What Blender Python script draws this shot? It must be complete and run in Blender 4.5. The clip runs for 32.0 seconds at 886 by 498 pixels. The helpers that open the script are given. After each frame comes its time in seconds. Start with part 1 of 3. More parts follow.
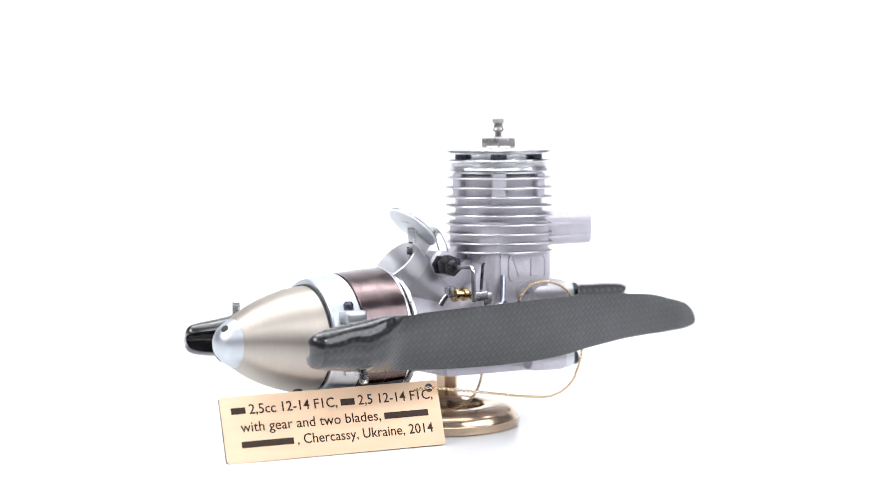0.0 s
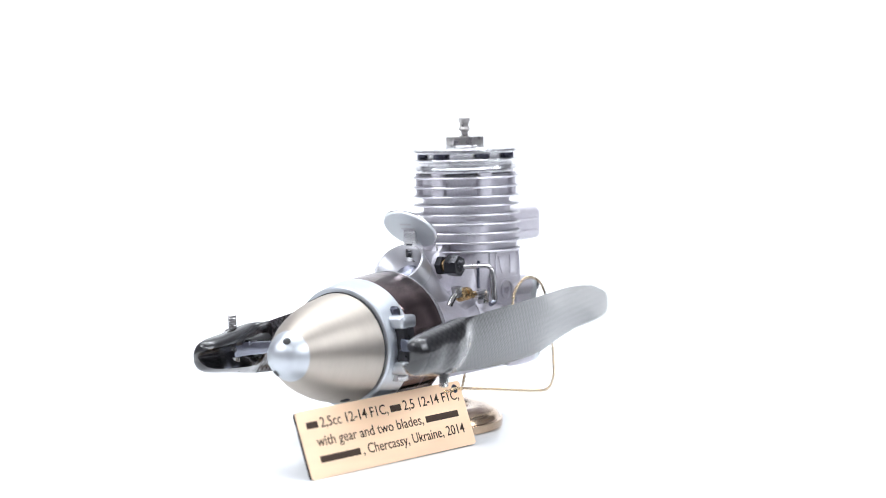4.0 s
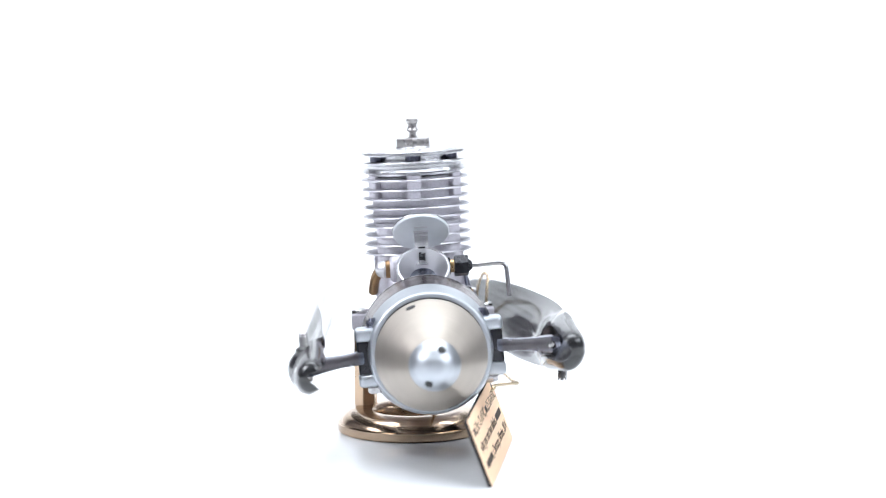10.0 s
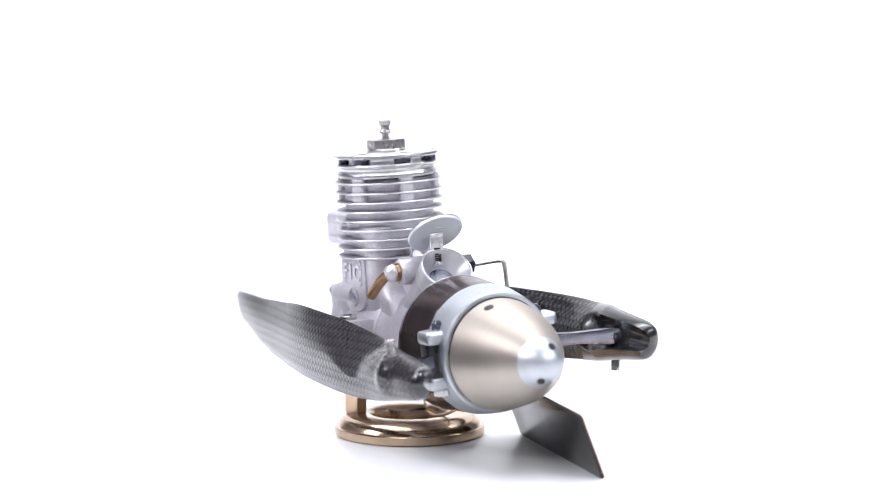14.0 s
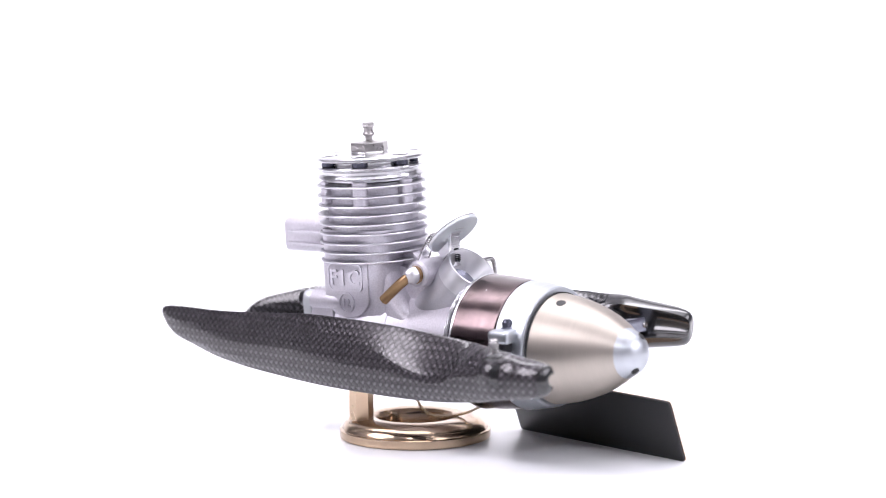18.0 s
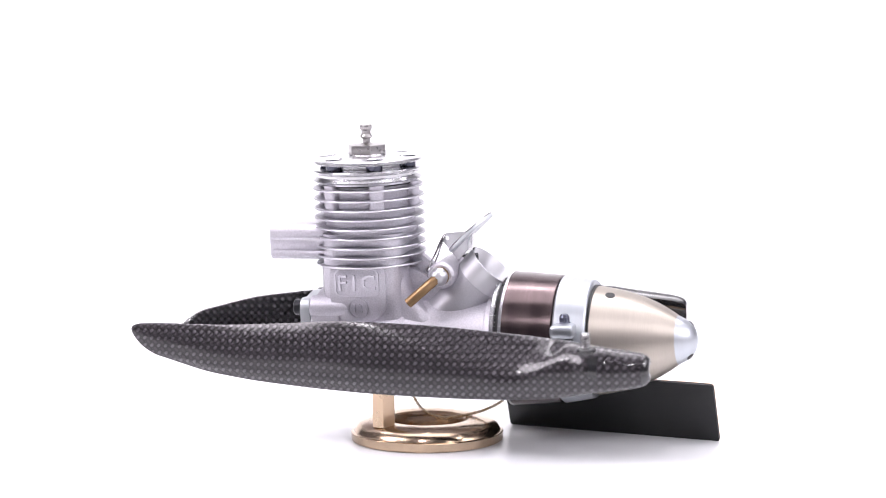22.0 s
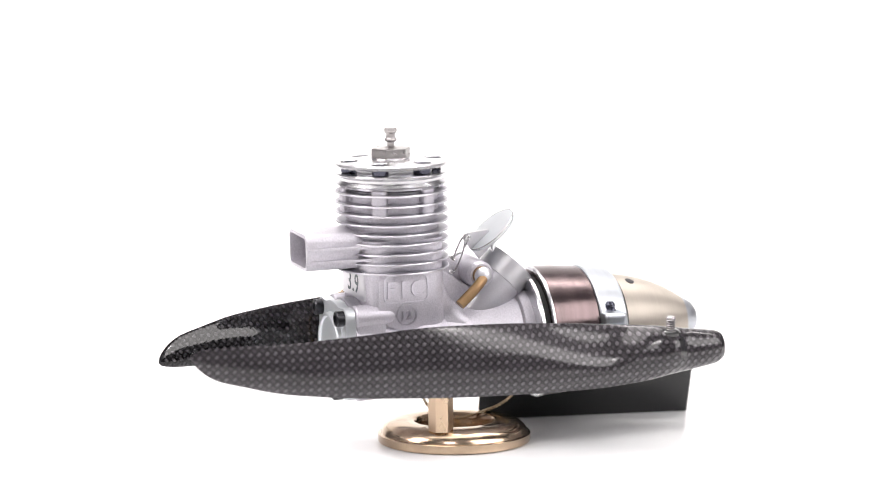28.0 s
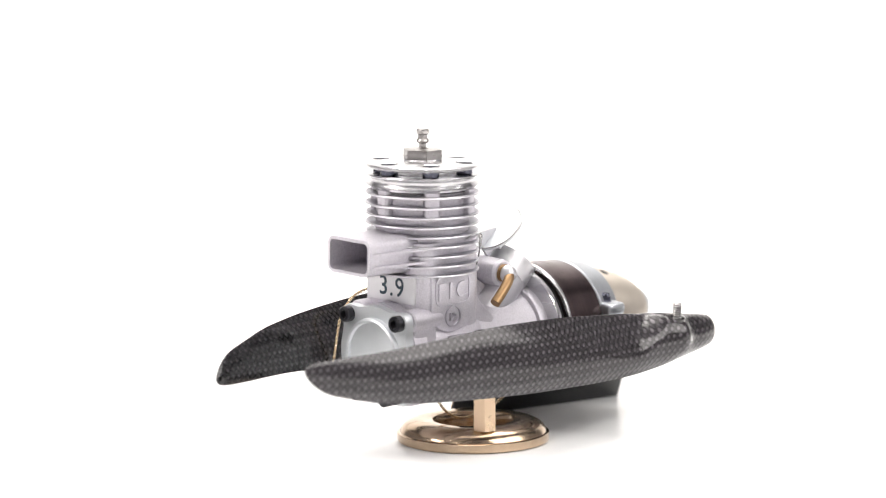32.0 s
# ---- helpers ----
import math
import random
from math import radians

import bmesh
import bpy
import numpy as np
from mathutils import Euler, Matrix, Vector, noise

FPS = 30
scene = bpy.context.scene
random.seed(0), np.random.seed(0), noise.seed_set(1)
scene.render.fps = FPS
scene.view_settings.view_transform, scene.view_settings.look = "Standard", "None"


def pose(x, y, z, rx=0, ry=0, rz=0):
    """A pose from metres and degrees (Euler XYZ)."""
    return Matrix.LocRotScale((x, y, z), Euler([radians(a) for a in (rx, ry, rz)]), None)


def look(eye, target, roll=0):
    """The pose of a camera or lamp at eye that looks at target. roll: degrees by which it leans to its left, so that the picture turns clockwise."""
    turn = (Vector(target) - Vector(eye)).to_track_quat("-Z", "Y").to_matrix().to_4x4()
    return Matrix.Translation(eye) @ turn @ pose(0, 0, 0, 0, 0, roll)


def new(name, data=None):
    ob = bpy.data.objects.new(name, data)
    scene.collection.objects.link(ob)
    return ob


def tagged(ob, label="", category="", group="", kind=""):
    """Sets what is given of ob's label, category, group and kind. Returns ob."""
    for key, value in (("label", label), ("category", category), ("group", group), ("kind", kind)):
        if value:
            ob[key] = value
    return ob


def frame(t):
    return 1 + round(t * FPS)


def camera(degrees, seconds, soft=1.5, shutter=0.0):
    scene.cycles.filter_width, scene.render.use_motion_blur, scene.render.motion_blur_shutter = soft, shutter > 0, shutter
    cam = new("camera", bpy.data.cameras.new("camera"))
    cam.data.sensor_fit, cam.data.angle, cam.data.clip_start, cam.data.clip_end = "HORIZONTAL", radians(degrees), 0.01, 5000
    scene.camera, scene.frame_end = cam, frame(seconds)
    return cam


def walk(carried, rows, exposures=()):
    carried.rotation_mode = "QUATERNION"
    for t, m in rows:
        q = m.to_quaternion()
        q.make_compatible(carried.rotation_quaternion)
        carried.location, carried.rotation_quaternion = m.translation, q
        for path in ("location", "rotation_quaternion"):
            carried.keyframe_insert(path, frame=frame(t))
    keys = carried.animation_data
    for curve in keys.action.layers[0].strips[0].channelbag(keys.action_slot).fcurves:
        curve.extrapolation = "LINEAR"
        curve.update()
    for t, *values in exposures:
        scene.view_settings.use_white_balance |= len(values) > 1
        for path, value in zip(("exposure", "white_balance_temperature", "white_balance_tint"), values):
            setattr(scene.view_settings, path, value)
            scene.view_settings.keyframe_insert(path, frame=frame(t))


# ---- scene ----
MM = 0.001

# A still camera before a motorised turntable; sizes in millimetres, table top at z = 0, turntable axis at the origin.
cam = camera(20.99, 32.0, soft=0.9)
cam.data.dof.use_dof, cam.data.dof.focus_distance, cam.data.dof.aperture_fstop = True, 0.614, 10.0
CAM_TILT, CAM_PAN, CAM_ROLL = 6.651, -0.261, -0.331
eye = Vector((0.0, -0.625, 0.12166))
aim = Vector((math.sin(radians(CAM_PAN)) * math.cos(radians(CAM_TILT)), math.cos(radians(CAM_PAN)) * math.cos(radians(CAM_TILT)), -math.sin(radians(CAM_TILT))))
STAND = look(eye, eye + aim, CAM_ROLL)
walk(cam, [(0.0, STAND), (32.0, STAND)], [(0.0, 0.22, 6300, 9), (4.0, 0.22, 6150, 8), (7.5, 0.22, 5980, 6), (11.0, 0.22, 6080, 8), (15.0, 0.22, 6260, 14), (19.0, 0.22, 6300, 19), (22.0, 0.22, 6420, 18), (25.0, 0.22, 6620, 14), (28.0, 0.22, 6780, 12), (32.0, 0.22, 6950, 10)])

# Turn of the table in degrees, second by second.
TURN = (-54.53, -48.45, -42.36, -36.25, -30.24, -24.13, -18.02, -12.23, -6.12, 0.0, 6.08, 12.06, 17.93, 23.67, 29.77, 35.86, 41.86,
        47.89, 53.87, 59.81, 65.67, 71.47, 77.28, 83.19, 89.2, 95.2, 101.23, 107.3, 113.38, 119.48, 125.51, 131.58, 137.77)

# ---- light ----
world = bpy.data.worlds.new("studio")
scene.world = world
world.use_nodes = True
world.node_tree.nodes["Background"].inputs[0].default_value = (0.78, 0.78, 0.84, 1)
world.node_tree.nodes["Background"].inputs[1].default_value = 0.16


def softbox(name, place, target, width, height, watts, colour=(1, 1, 1)):
    lamp = bpy.data.lights.new(name, "AREA")
    lamp.shape, lamp.size, lamp.size_y, lamp.energy, lamp.color = "RECTANGLE", width, height, watts, colour
    ob = new(name, lamp)
    ob.matrix_world = look(place, target)
    return ob


softbox("softbox_top", (0.0, 0.08, 0.72), (0, 0.0, 0), 0.7, 0.6, 3.0)
softbox("softbox_side", (-0.96, -0.38, 0.84), (0, 0, 0.05), 0.5, 0.6, 8.2, (1.0, 0.97, 0.99))
softbox("softbox_side", (0.88, -0.50, 0.68), (0, 0, 0.05), 1.0, 0.6, 7.4, (0.98, 0.98, 1.0))
softbox("softbox_background", (0.0, 0.35, 1.15), (0, 1.35, 0.35), 1.8, 0.4, 20.0)
for place, watts in (((-0.13, -0.86, 0.72), 1.4), ((-0.62, -0.58, 0.74), 0.8), ((0.50, -0.66, 0.72), 0.4)):
    softbox("led_lamp", place, (0, 0, 0.03), 0.07, 0.07, watts)


# ---- materials ----
def material(name, colour, metallic=0.0, rough=0.5, grain=0.0, grain_scale=900.0, vary=0.0, vary_scale=90.0, bump=0.0, bump_scale=2000.0, coat=0.0, stretch=None, rough_vary=0.0, coat_rough=0.1):
    m = bpy.data.materials.new(name)
    m.use_nodes = True
    nt = m.node_tree
    b = nt.nodes["Principled BSDF"]
    b.inputs["Metallic"].default_value, b.inputs["Roughness"].default_value = metallic, rough
    b.inputs["Coat Weight"].default_value, b.inputs["Coat Roughness"].default_value = coat, coat_rough
    co = nt.nodes.new("ShaderNodeTexCoord")
    mp = nt.nodes.new("ShaderNodeMapping")
    nt.links.new(co.outputs["Object"], mp.inputs[0])
    if stretch:
        mp.inputs["Scale"].default_value = stretch

    def field(scale, detail=3.0):
        n = nt.nodes.new("ShaderNodeTexNoise")
        n.inputs["Scale"].default_value, n.inputs["Detail"].default_value = scale, detail
        nt.links.new(mp.outputs[0], n.inputs["Vector"])
        return n.outputs["Fac"]

    def remap(socket, low, high):
        r = nt.nodes.new("ShaderNodeMapRange")
        r.inputs["From Min"].default_value, r.inputs["From Max"].default_value = 0.25, 0.75
        r.inputs["To Min"].default_value, r.inputs["To Max"].default_value = low, high
        nt.links.new(socket, r.inputs["Value"])
        return r.outputs[0]

    value = None
    for amount, scale in ((grain, grain_scale), (vary, vary_scale)):
        if amount:
            f = remap(field(scale), 1 - amount, 1 + amount)
            if value is None:
                value = f
            else:
                k = nt.nodes.new("ShaderNodeMath")
                k.operation = "MULTIPLY"
                nt.links.new(value, k.inputs[0]), nt.links.new(f, k.inputs[1])
                value = k.outputs[0]
    if value is None:
        b.inputs["Base Color"].default_value = (*colour, 1)
    else:
        k = nt.nodes.new("ShaderNodeVectorMath")
        k.operation = "SCALE"
        k.inputs[0].default_value = colour
        nt.links.new(value, k.inputs["Scale"])
        nt.links.new(k.outputs[0], b.inputs["Base Color"])
    if rough_vary:
        nt.links.new(remap(field(vary_scale * 1.7), rough - rough_vary, rough + rough_vary), b.inputs["Roughness"])
    if bump:
        n = nt.nodes.new("ShaderNodeBump")
        n.inputs["Strength"].default_value, n.inputs["Distance"].default_value = bump, 0.0001
        nt.links.new(field(bump_scale, 2.0), n.inputs["Height"])
        nt.links.new(n.outputs[0], b.inputs["Normal"])
    return m


# slightly lighter and smoother than CAST, for the raised emblems
CAST_SMOOTH = material("smoother_cast_aluminium", (0.585, 0.568, 0.619), 0.85, 0.34, grain=0.08, grain_scale=2600, bump=0.2, bump_scale=2600)
CAST = material("sandblasted_aluminium", (0.563, 0.544, 0.593), 0.55, 0.46, grain=0.12, grain_scale=2300, vary=0.06, vary_scale=140, bump=0.7, bump_scale=2300, rough_vary=0.05)
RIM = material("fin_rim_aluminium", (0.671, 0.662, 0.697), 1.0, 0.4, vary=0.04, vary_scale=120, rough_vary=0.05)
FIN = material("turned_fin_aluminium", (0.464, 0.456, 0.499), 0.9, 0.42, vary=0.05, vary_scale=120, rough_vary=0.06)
TURNED = material("turned_aluminium", (0.688, 0.688, 0.705), 1.0, 0.24, vary=0.05, vary_scale=120, bump=0.12, bump_scale=700, stretch=(1, 1, 8), rough_vary=0.06)
SILVER = material("silver_anodised_aluminium", (0.516, 0.542, 0.576), 1.0, 0.42, vary=0.04, vary_scale=150, bump=0.15, bump_scale=1500, stretch=(0.3, 4, 0.3), rough_vary=0.05)
FUNNEL = material("polished_funnel_aluminium", (0.619, 0.615, 0.641), 1.0, 0.42, vary=0.05, vary_scale=200, rough_vary=0.05)
STEEL = material("bright_steel", (0.482, 0.473, 0.473), 1.0, 0.22, vary=0.08, vary_scale=300, rough_vary=0.07)
PLUG = material("nickel_plated_steel", (0.430, 0.413, 0.408), 1.0, 0.3, vary=0.08, vary_scale=400, rough_vary=0.06)
CHAMPAGNE = material("champagne_anodised_aluminium", (0.482, 0.439, 0.387), 1.0, 0.52, grain=0.04, grain_scale=2400, vary=0.03, vary_scale=80, bump=0.2, bump_scale=2400, stretch=(0.12, 3, 0.12), rough_vary=0.04)
DRUM = material("burnt_brown_steel", (0.133, 0.101, 0.102), 1.0, 0.22, grain=0.05, grain_scale=1500, vary=0.22, vary_scale=60, bump=0.15, bump_scale=1600, stretch=(0.15, 3, 0.15), rough_vary=0.06)
BRONZE = material("polished_bronze", (0.559, 0.421, 0.297), 1.0, 0.19, grain=0.06, grain_scale=700, vary=0.12, vary_scale=120, bump=0.06, bump_scale=500, rough_vary=0.08)
BRASS = material("brass", (0.533, 0.370, 0.189), 1.0, 0.24, vary=0.06, vary_scale=200, rough_vary=0.06)
POST_BRASS = material("pinkish_brass", (0.688, 0.516, 0.361), 1.0, 0.3, vary=0.06, vary_scale=150, bump=0.1, bump_scale=1200, rough_vary=0.06)
LACQUER = material("black_lacquer", (0.008, 0.008, 0.009), 0.0, 0.25, vary=0.15, vary_scale=300, coat=1.0)
OLD_BRASS = material("dull_brass_tube", (0.318, 0.202, 0.107), 1.0, 0.38, vary=0.2, vary_scale=300, rough_vary=0.08)
GOLD = material("gold_plated_chain", (0.722, 0.585, 0.404), 1.0, 0.26, vary=0.05, vary_scale=500)
BLACK_STEEL = material("black_oxide_steel", (0.035, 0.035, 0.04), 0.7, 0.32, vary=0.2, vary_scale=400, rough_vary=0.08)
DARK_STEEL = material("dark_blued_steel", (0.103, 0.107, 0.138), 1.0, 0.28, vary=0.12, vary_scale=300, rough_vary=0.08)
ARM_STEEL = material("blued_polished_steel", (0.258, 0.267, 0.318), 1.0, 0.24, vary=0.12, vary_scale=200, rough_vary=0.06)
MACHINED = material("milled_grey_aluminium", (0.490, 0.482, 0.516), 0.65, 0.44, grain=0.05, grain_scale=2200, vary=0.06, vary_scale=150, bump=0.2, bump_scale=2200)
COVER = material("pale_anodised_cover", (0.671, 0.697, 0.722), 0.75, 0.46, vary=0.04, vary_scale=150, bump=0.1, bump_scale=1500)
# flat black that paints the shade inside gaps and holes
GAP = material("black_gap_shade", (0.015, 0.015, 0.016), 0.0, 0.5, vary=0.1)
PLY = material("pale_plywood", (1.0, 0.71, 0.475), 0.0, 0.75, grain=0.04, grain_scale=500, vary=0.06, vary_scale=60, bump=0.2, bump_scale=900, stretch=(0.12, 1, 1))
BURNT = material("burnt_plywood_edge", (0.035, 0.028, 0.025), 0.0, 0.7, grain=0.25, grain_scale=900, vary=0.15)
BLACK_PAINT = material("glossy_black_paint", (0.009, 0.009, 0.010), 0.0, 0.16, grain=0.15, grain_scale=900, vary=0.1, rough_vary=0.04)
ENGRAVED = material("laser_engraved_brown", (0.045, 0.024, 0.014), 0.0, 0.75, grain=0.2, grain_scale=1800)
MARKER = material("blue_black_marker", (0.012, 0.03, 0.05), 0.0, 0.4)
PLATTER = material("white_turntable_acrylic", (0.87, 0.88, 0.89), 0.0, 0.24, vary=0.015, vary_scale=25, grain=0.01, grain_scale=300)
ROOM = material("grey_wall_paint", (0.55, 0.54, 0.58), 0.0, 0.8, vary=0.04, vary_scale=3)
PAPER = material("white_paper_sweep", (0.88, 0.88, 0.88), 0.0, 0.8, vary=0.01, vary_scale=8)


def carbon(name, dark=(0.034, 0.031, 0.034), light=(0.126, 0.115, 0.127), rough=0.38, gloss=0.15, relief=0.65):
    """Plain-weave carbon cloth laid at 45 degrees under clear lacquer: each tow catches the light across its own fibres."""
    m = material(name, (0.03, 0.03, 0.034), 1.0, rough, coat=1.0, coat_rough=gloss)
    nt = m.node_tree
    b = nt.nodes["Principled BSDF"]
    co = nt.nodes.new("ShaderNodeTexCoord")
    sep = nt.nodes.new("ShaderNodeSeparateXYZ")
    nt.links.new(co.outputs["Object"], sep.inputs[0])

    def op(kind, a, c=0.0):
        n = nt.nodes.new("ShaderNodeMath")
        n.operation = kind
        for i, v in enumerate((a, c)):
            if isinstance(v, (int, float)):
                n.inputs[i].default_value = v
            else:
                nt.links.new(v, n.inputs[i])
        return n.outputs[0]

    def blend(f, a, c):
        return op("ADD", a, op("MULTIPLY", f, op("SUBTRACT", c, a)))

    y, z = op("MULTIPLY", sep.outputs["Y"], 1000 / 2.05), op("MULTIPLY", sep.outputs["Z"], 1000 / 1.85)
    a, c = op("ADD", y, z), op("SUBTRACT", y, z)
    fa, fc = op("SUBTRACT", op("FRACT", a), 0.5), op("SUBTRACT", op("FRACT", c), 0.5)
    family = op("MULTIPLY", op("FRACT", op("MULTIPLY", op("ADD", op("FLOOR", a), op("FLOOR", c)), 0.5)), 2.0)
    run, across = blend(family, fa, fc), blend(family, fc, fa)
    # a tow rises in the middle of its run and dives under at both ends
    hump = op("SUBTRACT", 1.0, op("POWER", op("ABSOLUTE", op("MULTIPLY", run, 2.0)), 2.0))
    crown = op("SUBTRACT", 1.0, op("POWER", op("ABSOLUTE", op("MULTIPLY", across, 2.0)), 4.0))
    height = op("ADD", op("MULTIPLY", hump, 0.65), op("MULTIPLY", crown, 0.35))
    # painted highlights: a light spot on each tow, stronger on weft than warp
    glint = op("SUBTRACT", 1.0, op("ADD", op("POWER", op("ABSOLUTE", op("DIVIDE", run, 0.5)), 2.0), op("POWER", op("ABSOLUTE", op("DIVIDE", across, 0.36)), 2.0)))
    edge = op("MULTIPLY", op("MINIMUM", op("MAXIMUM", op("MULTIPLY", glint, 1.5), 0.0), 1.0), op("ADD", op("MULTIPLY", family, 0.66), 0.34))
    ramp = nt.nodes.new("ShaderNodeValToRGB")
    ramp.color_ramp.elements[0].position, ramp.color_ramp.elements[0].color = 0.0, (*dark, 1)
    ramp.color_ramp.elements[1].position, ramp.color_ramp.elements[1].color = 1.0, (*light, 1)
    nt.links.new(edge, ramp.inputs[0])
    dirt = nt.nodes.new("ShaderNodeTexNoise")
    dirt.inputs["Scale"].default_value = 160
    nt.links.new(co.outputs["Object"], dirt.inputs["Vector"])
    k = nt.nodes.new("ShaderNodeMix")
    k.data_type, k.blend_type = "RGBA", "MULTIPLY"
    k.inputs[0].default_value = 0.4
    nt.links.new(ramp.outputs[0], k.inputs[6]), nt.links.new(dirt.outputs["Fac"], k.inputs[7])
    nt.links.new(k.outputs[2], b.inputs["Base Color"])
    # the sheen of each family of tows lies across its fibres
    lean = nt.nodes.new("ShaderNodeCombineXYZ")
    lean.inputs[1].default_value = 0.7
    nt.links.new(op("SUBTRACT", op("MULTIPLY", family, 1.4), 0.7), lean.inputs[2])
    turn = nt.nodes.new("ShaderNodeVectorTransform")
    turn.vector_type, turn.convert_from, turn.convert_to = "VECTOR", "OBJECT", "WORLD"
    nt.links.new(lean.outputs[0], turn.inputs[0])
    nt.links.new(turn.outputs[0], b.inputs["Tangent"])
    b.inputs["Anisotropic"].default_value = 0.92
    b.inputs["Coat IOR"].default_value = 1.5
    # the lacquer lies nearly flat over the cloth
    for socket, strength in (("Normal", relief), ("Coat Normal", 0.03)):
        bump = nt.nodes.new("ShaderNodeBump")
        bump.inputs["Strength"].default_value, bump.inputs["Distance"].default_value = strength, 0.00028
        nt.links.new(height, bump.inputs["Height"])
        nt.links.new(bump.outputs[0], b.inputs[socket])
    return m


CARBON = carbon("lacquered_carbon_cloth")
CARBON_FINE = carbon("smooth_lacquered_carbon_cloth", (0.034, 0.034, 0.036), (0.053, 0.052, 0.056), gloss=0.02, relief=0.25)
# same cloth as CARBON, its dark reflections put into the colour
CARBON_SHADED = carbon("shaded_lacquered_carbon_cloth", (0.012, 0.012, 0.013), (0.075, 0.072, 0.077), gloss=0.03, relief=0.45)


def turned_grain(m, amount, axis="Y"):
    """Fine lathe lines round an axis draw the highlights out across them."""
    nt = m.node_tree
    b = nt.nodes["Principled BSDF"]
    t = nt.nodes.new("ShaderNodeTangent")
    t.direction_type, t.axis = "RADIAL", axis
    nt.links.new(t.outputs[0], b.inputs["Tangent"])
    b.inputs["Anisotropic"].default_value, b.inputs["Anisotropic Rotation"].default_value = amount, 0.25


turned_grain(CHAMPAGNE, 0.65)
turned_grain(DRUM, 0.6)
turned_grain(TURNED, 0.5, "Z")


# ---- mesh helpers, all in millimetres ----
def part(name, bm, mat, parent=None, label="", sharp=32.0, kind=""):
    me = bpy.data.meshes.new(name)
    for v in bm.verts:
        v.co *= MM
    bmesh.ops.recalc_face_normals(bm, faces=bm.faces[:])
    bm.to_mesh(me)
    bm.free()
    me.shade_smooth()
    me.set_sharp_from_angle(angle=radians(sharp))
    me.materials.append(mat)
    ob = new(name, me)
    ob.parent = parent
    return tagged(ob, label, kind=kind)


def shared(ob, name, m, parent):
    """Another object on the mesh of ob."""
    o = new(name, ob.data)
    o.parent, o.matrix_basis = parent, m
    return o


def at(x, y, z, rx=0, ry=0, rz=0):
    return pose(x * MM, y * MM, z * MM, rx, ry, rz)


def mat_mm(x, y, z, rx=0, ry=0, rz=0):
    return pose(x, y, z, rx, ry, rz)


def along(a, b):
    """A frame at a whose z axis points to b."""
    a, b = Vector(a), Vector(b)
    return Matrix.Translation(a) @ (b - a).to_track_quat("Z", "Y").to_matrix().to_4x4()


def lathe(profile, m=None, seg=64, bm=None, closed=False):
    """Turn a profile of (radius, height) about z."""
    bm = bm or bmesh.new()
    m = m or Matrix()
    rings = []
    for r, h in profile:
        if r <= 1e-6:
            rings.append([bm.verts.new(m @ Vector((0, 0, h)))])
        else:
            rings.append([bm.verts.new(m @ Vector((r * math.cos(2 * math.pi * k / seg), r * math.sin(2 * math.pi * k / seg), h))) for k in range(seg)])
    pairs = list(zip(rings, rings[1:])) + ([(rings[-1], rings[0])] if closed else [])
    for a, b in pairs:
        for k in range(seg):
            j = (k + 1) % seg
            if len(a) == 1 and len(b) == 1:
                continue
            if len(a) == 1:
                bm.faces.new((a[0], b[k], b[j]))
            elif len(b) == 1:
                bm.faces.new((a[k], a[j], b[0]))
            else:
                bm.faces.new((a[k], a[j], b[j], b[k]))
    return bm


def box(cx, cy, cz, sx, sy, sz, bevel=0.3, m=None, bm=None, segments=2):
    out = bm or bmesh.new()
    one = bmesh.new()
    bmesh.ops.create_cube(one, size=1.0)
    for v in one.verts:
        v.co = Vector((v.co.x * sx, v.co.y * sy, v.co.z * sz))
    if bevel:
        bmesh.ops.bevel(one, geom=one.edges[:], offset=bevel, segments=segments, profile=0.6, affect="EDGES")
    m = (m or Matrix()) @ Matrix.Translation((cx, cy, cz))
    join(out, one, m)
    return out


def join(out, one, m=None):
    m = m or Matrix()
    table = {v: out.verts.new(m @ v.co) for v in one.verts}
    for f in one.faces:
        out.faces.new([table[v] for v in f.verts])
    one.free()
    return out


def loft(sections, bm=None, cap=True, loop=True):
    """Skin a row of equal-length point loops."""
    bm = bm or bmesh.new()
    rows = [[bm.verts.new(p) for p in s] for s in sections]
    n = len(rows[0])
    for a, b in zip(rows, rows[1:]):
        for k in range(n if loop else n - 1):
            j = (k + 1) % n
            bm.faces.new((a[k], a[j], b[j], b[k]))
    if cap:
        bm.faces.new(rows[0])
        bm.faces.new(rows[-1])
    return bm


def prism(outline, h0, h1, m=None, bevel=0.0, bm=None):
    one = bmesh.new()
    loft([[Vector((x, y, h)) for x, y in outline] for h in (h0, h1)], one)
    if bevel:
        rim = [e for e in one.edges if abs(e.verts[0].co.z - e.verts[1].co.z) < 1e-6]
        bmesh.ops.bevel(one, geom=rim, offset=bevel, segments=2, profile=0.6, affect="EDGES")
    return join(bm or bmesh.new(), one, m)


def hexagon(af, turn=0.0):
    r = af / math.sqrt(3)
    return [(r * math.cos(radians(60 * k + turn)), r * math.sin(radians(60 * k + turn))) for k in range(6)]


def rounded(w, h, r, n=5):
    out = []
    for cx, cy, a in ((w / 2 - r, h / 2 - r, 0), (-w / 2 + r, h / 2 - r, 90), (-w / 2 + r, -h / 2 + r, 180), (w / 2 - r, -h / 2 + r, 270)):
        out += [(cx + r * math.cos(radians(a + 90 * k / n)), cy + r * math.sin(radians(a + 90 * k / n))) for k in range(n + 1)]
    return out


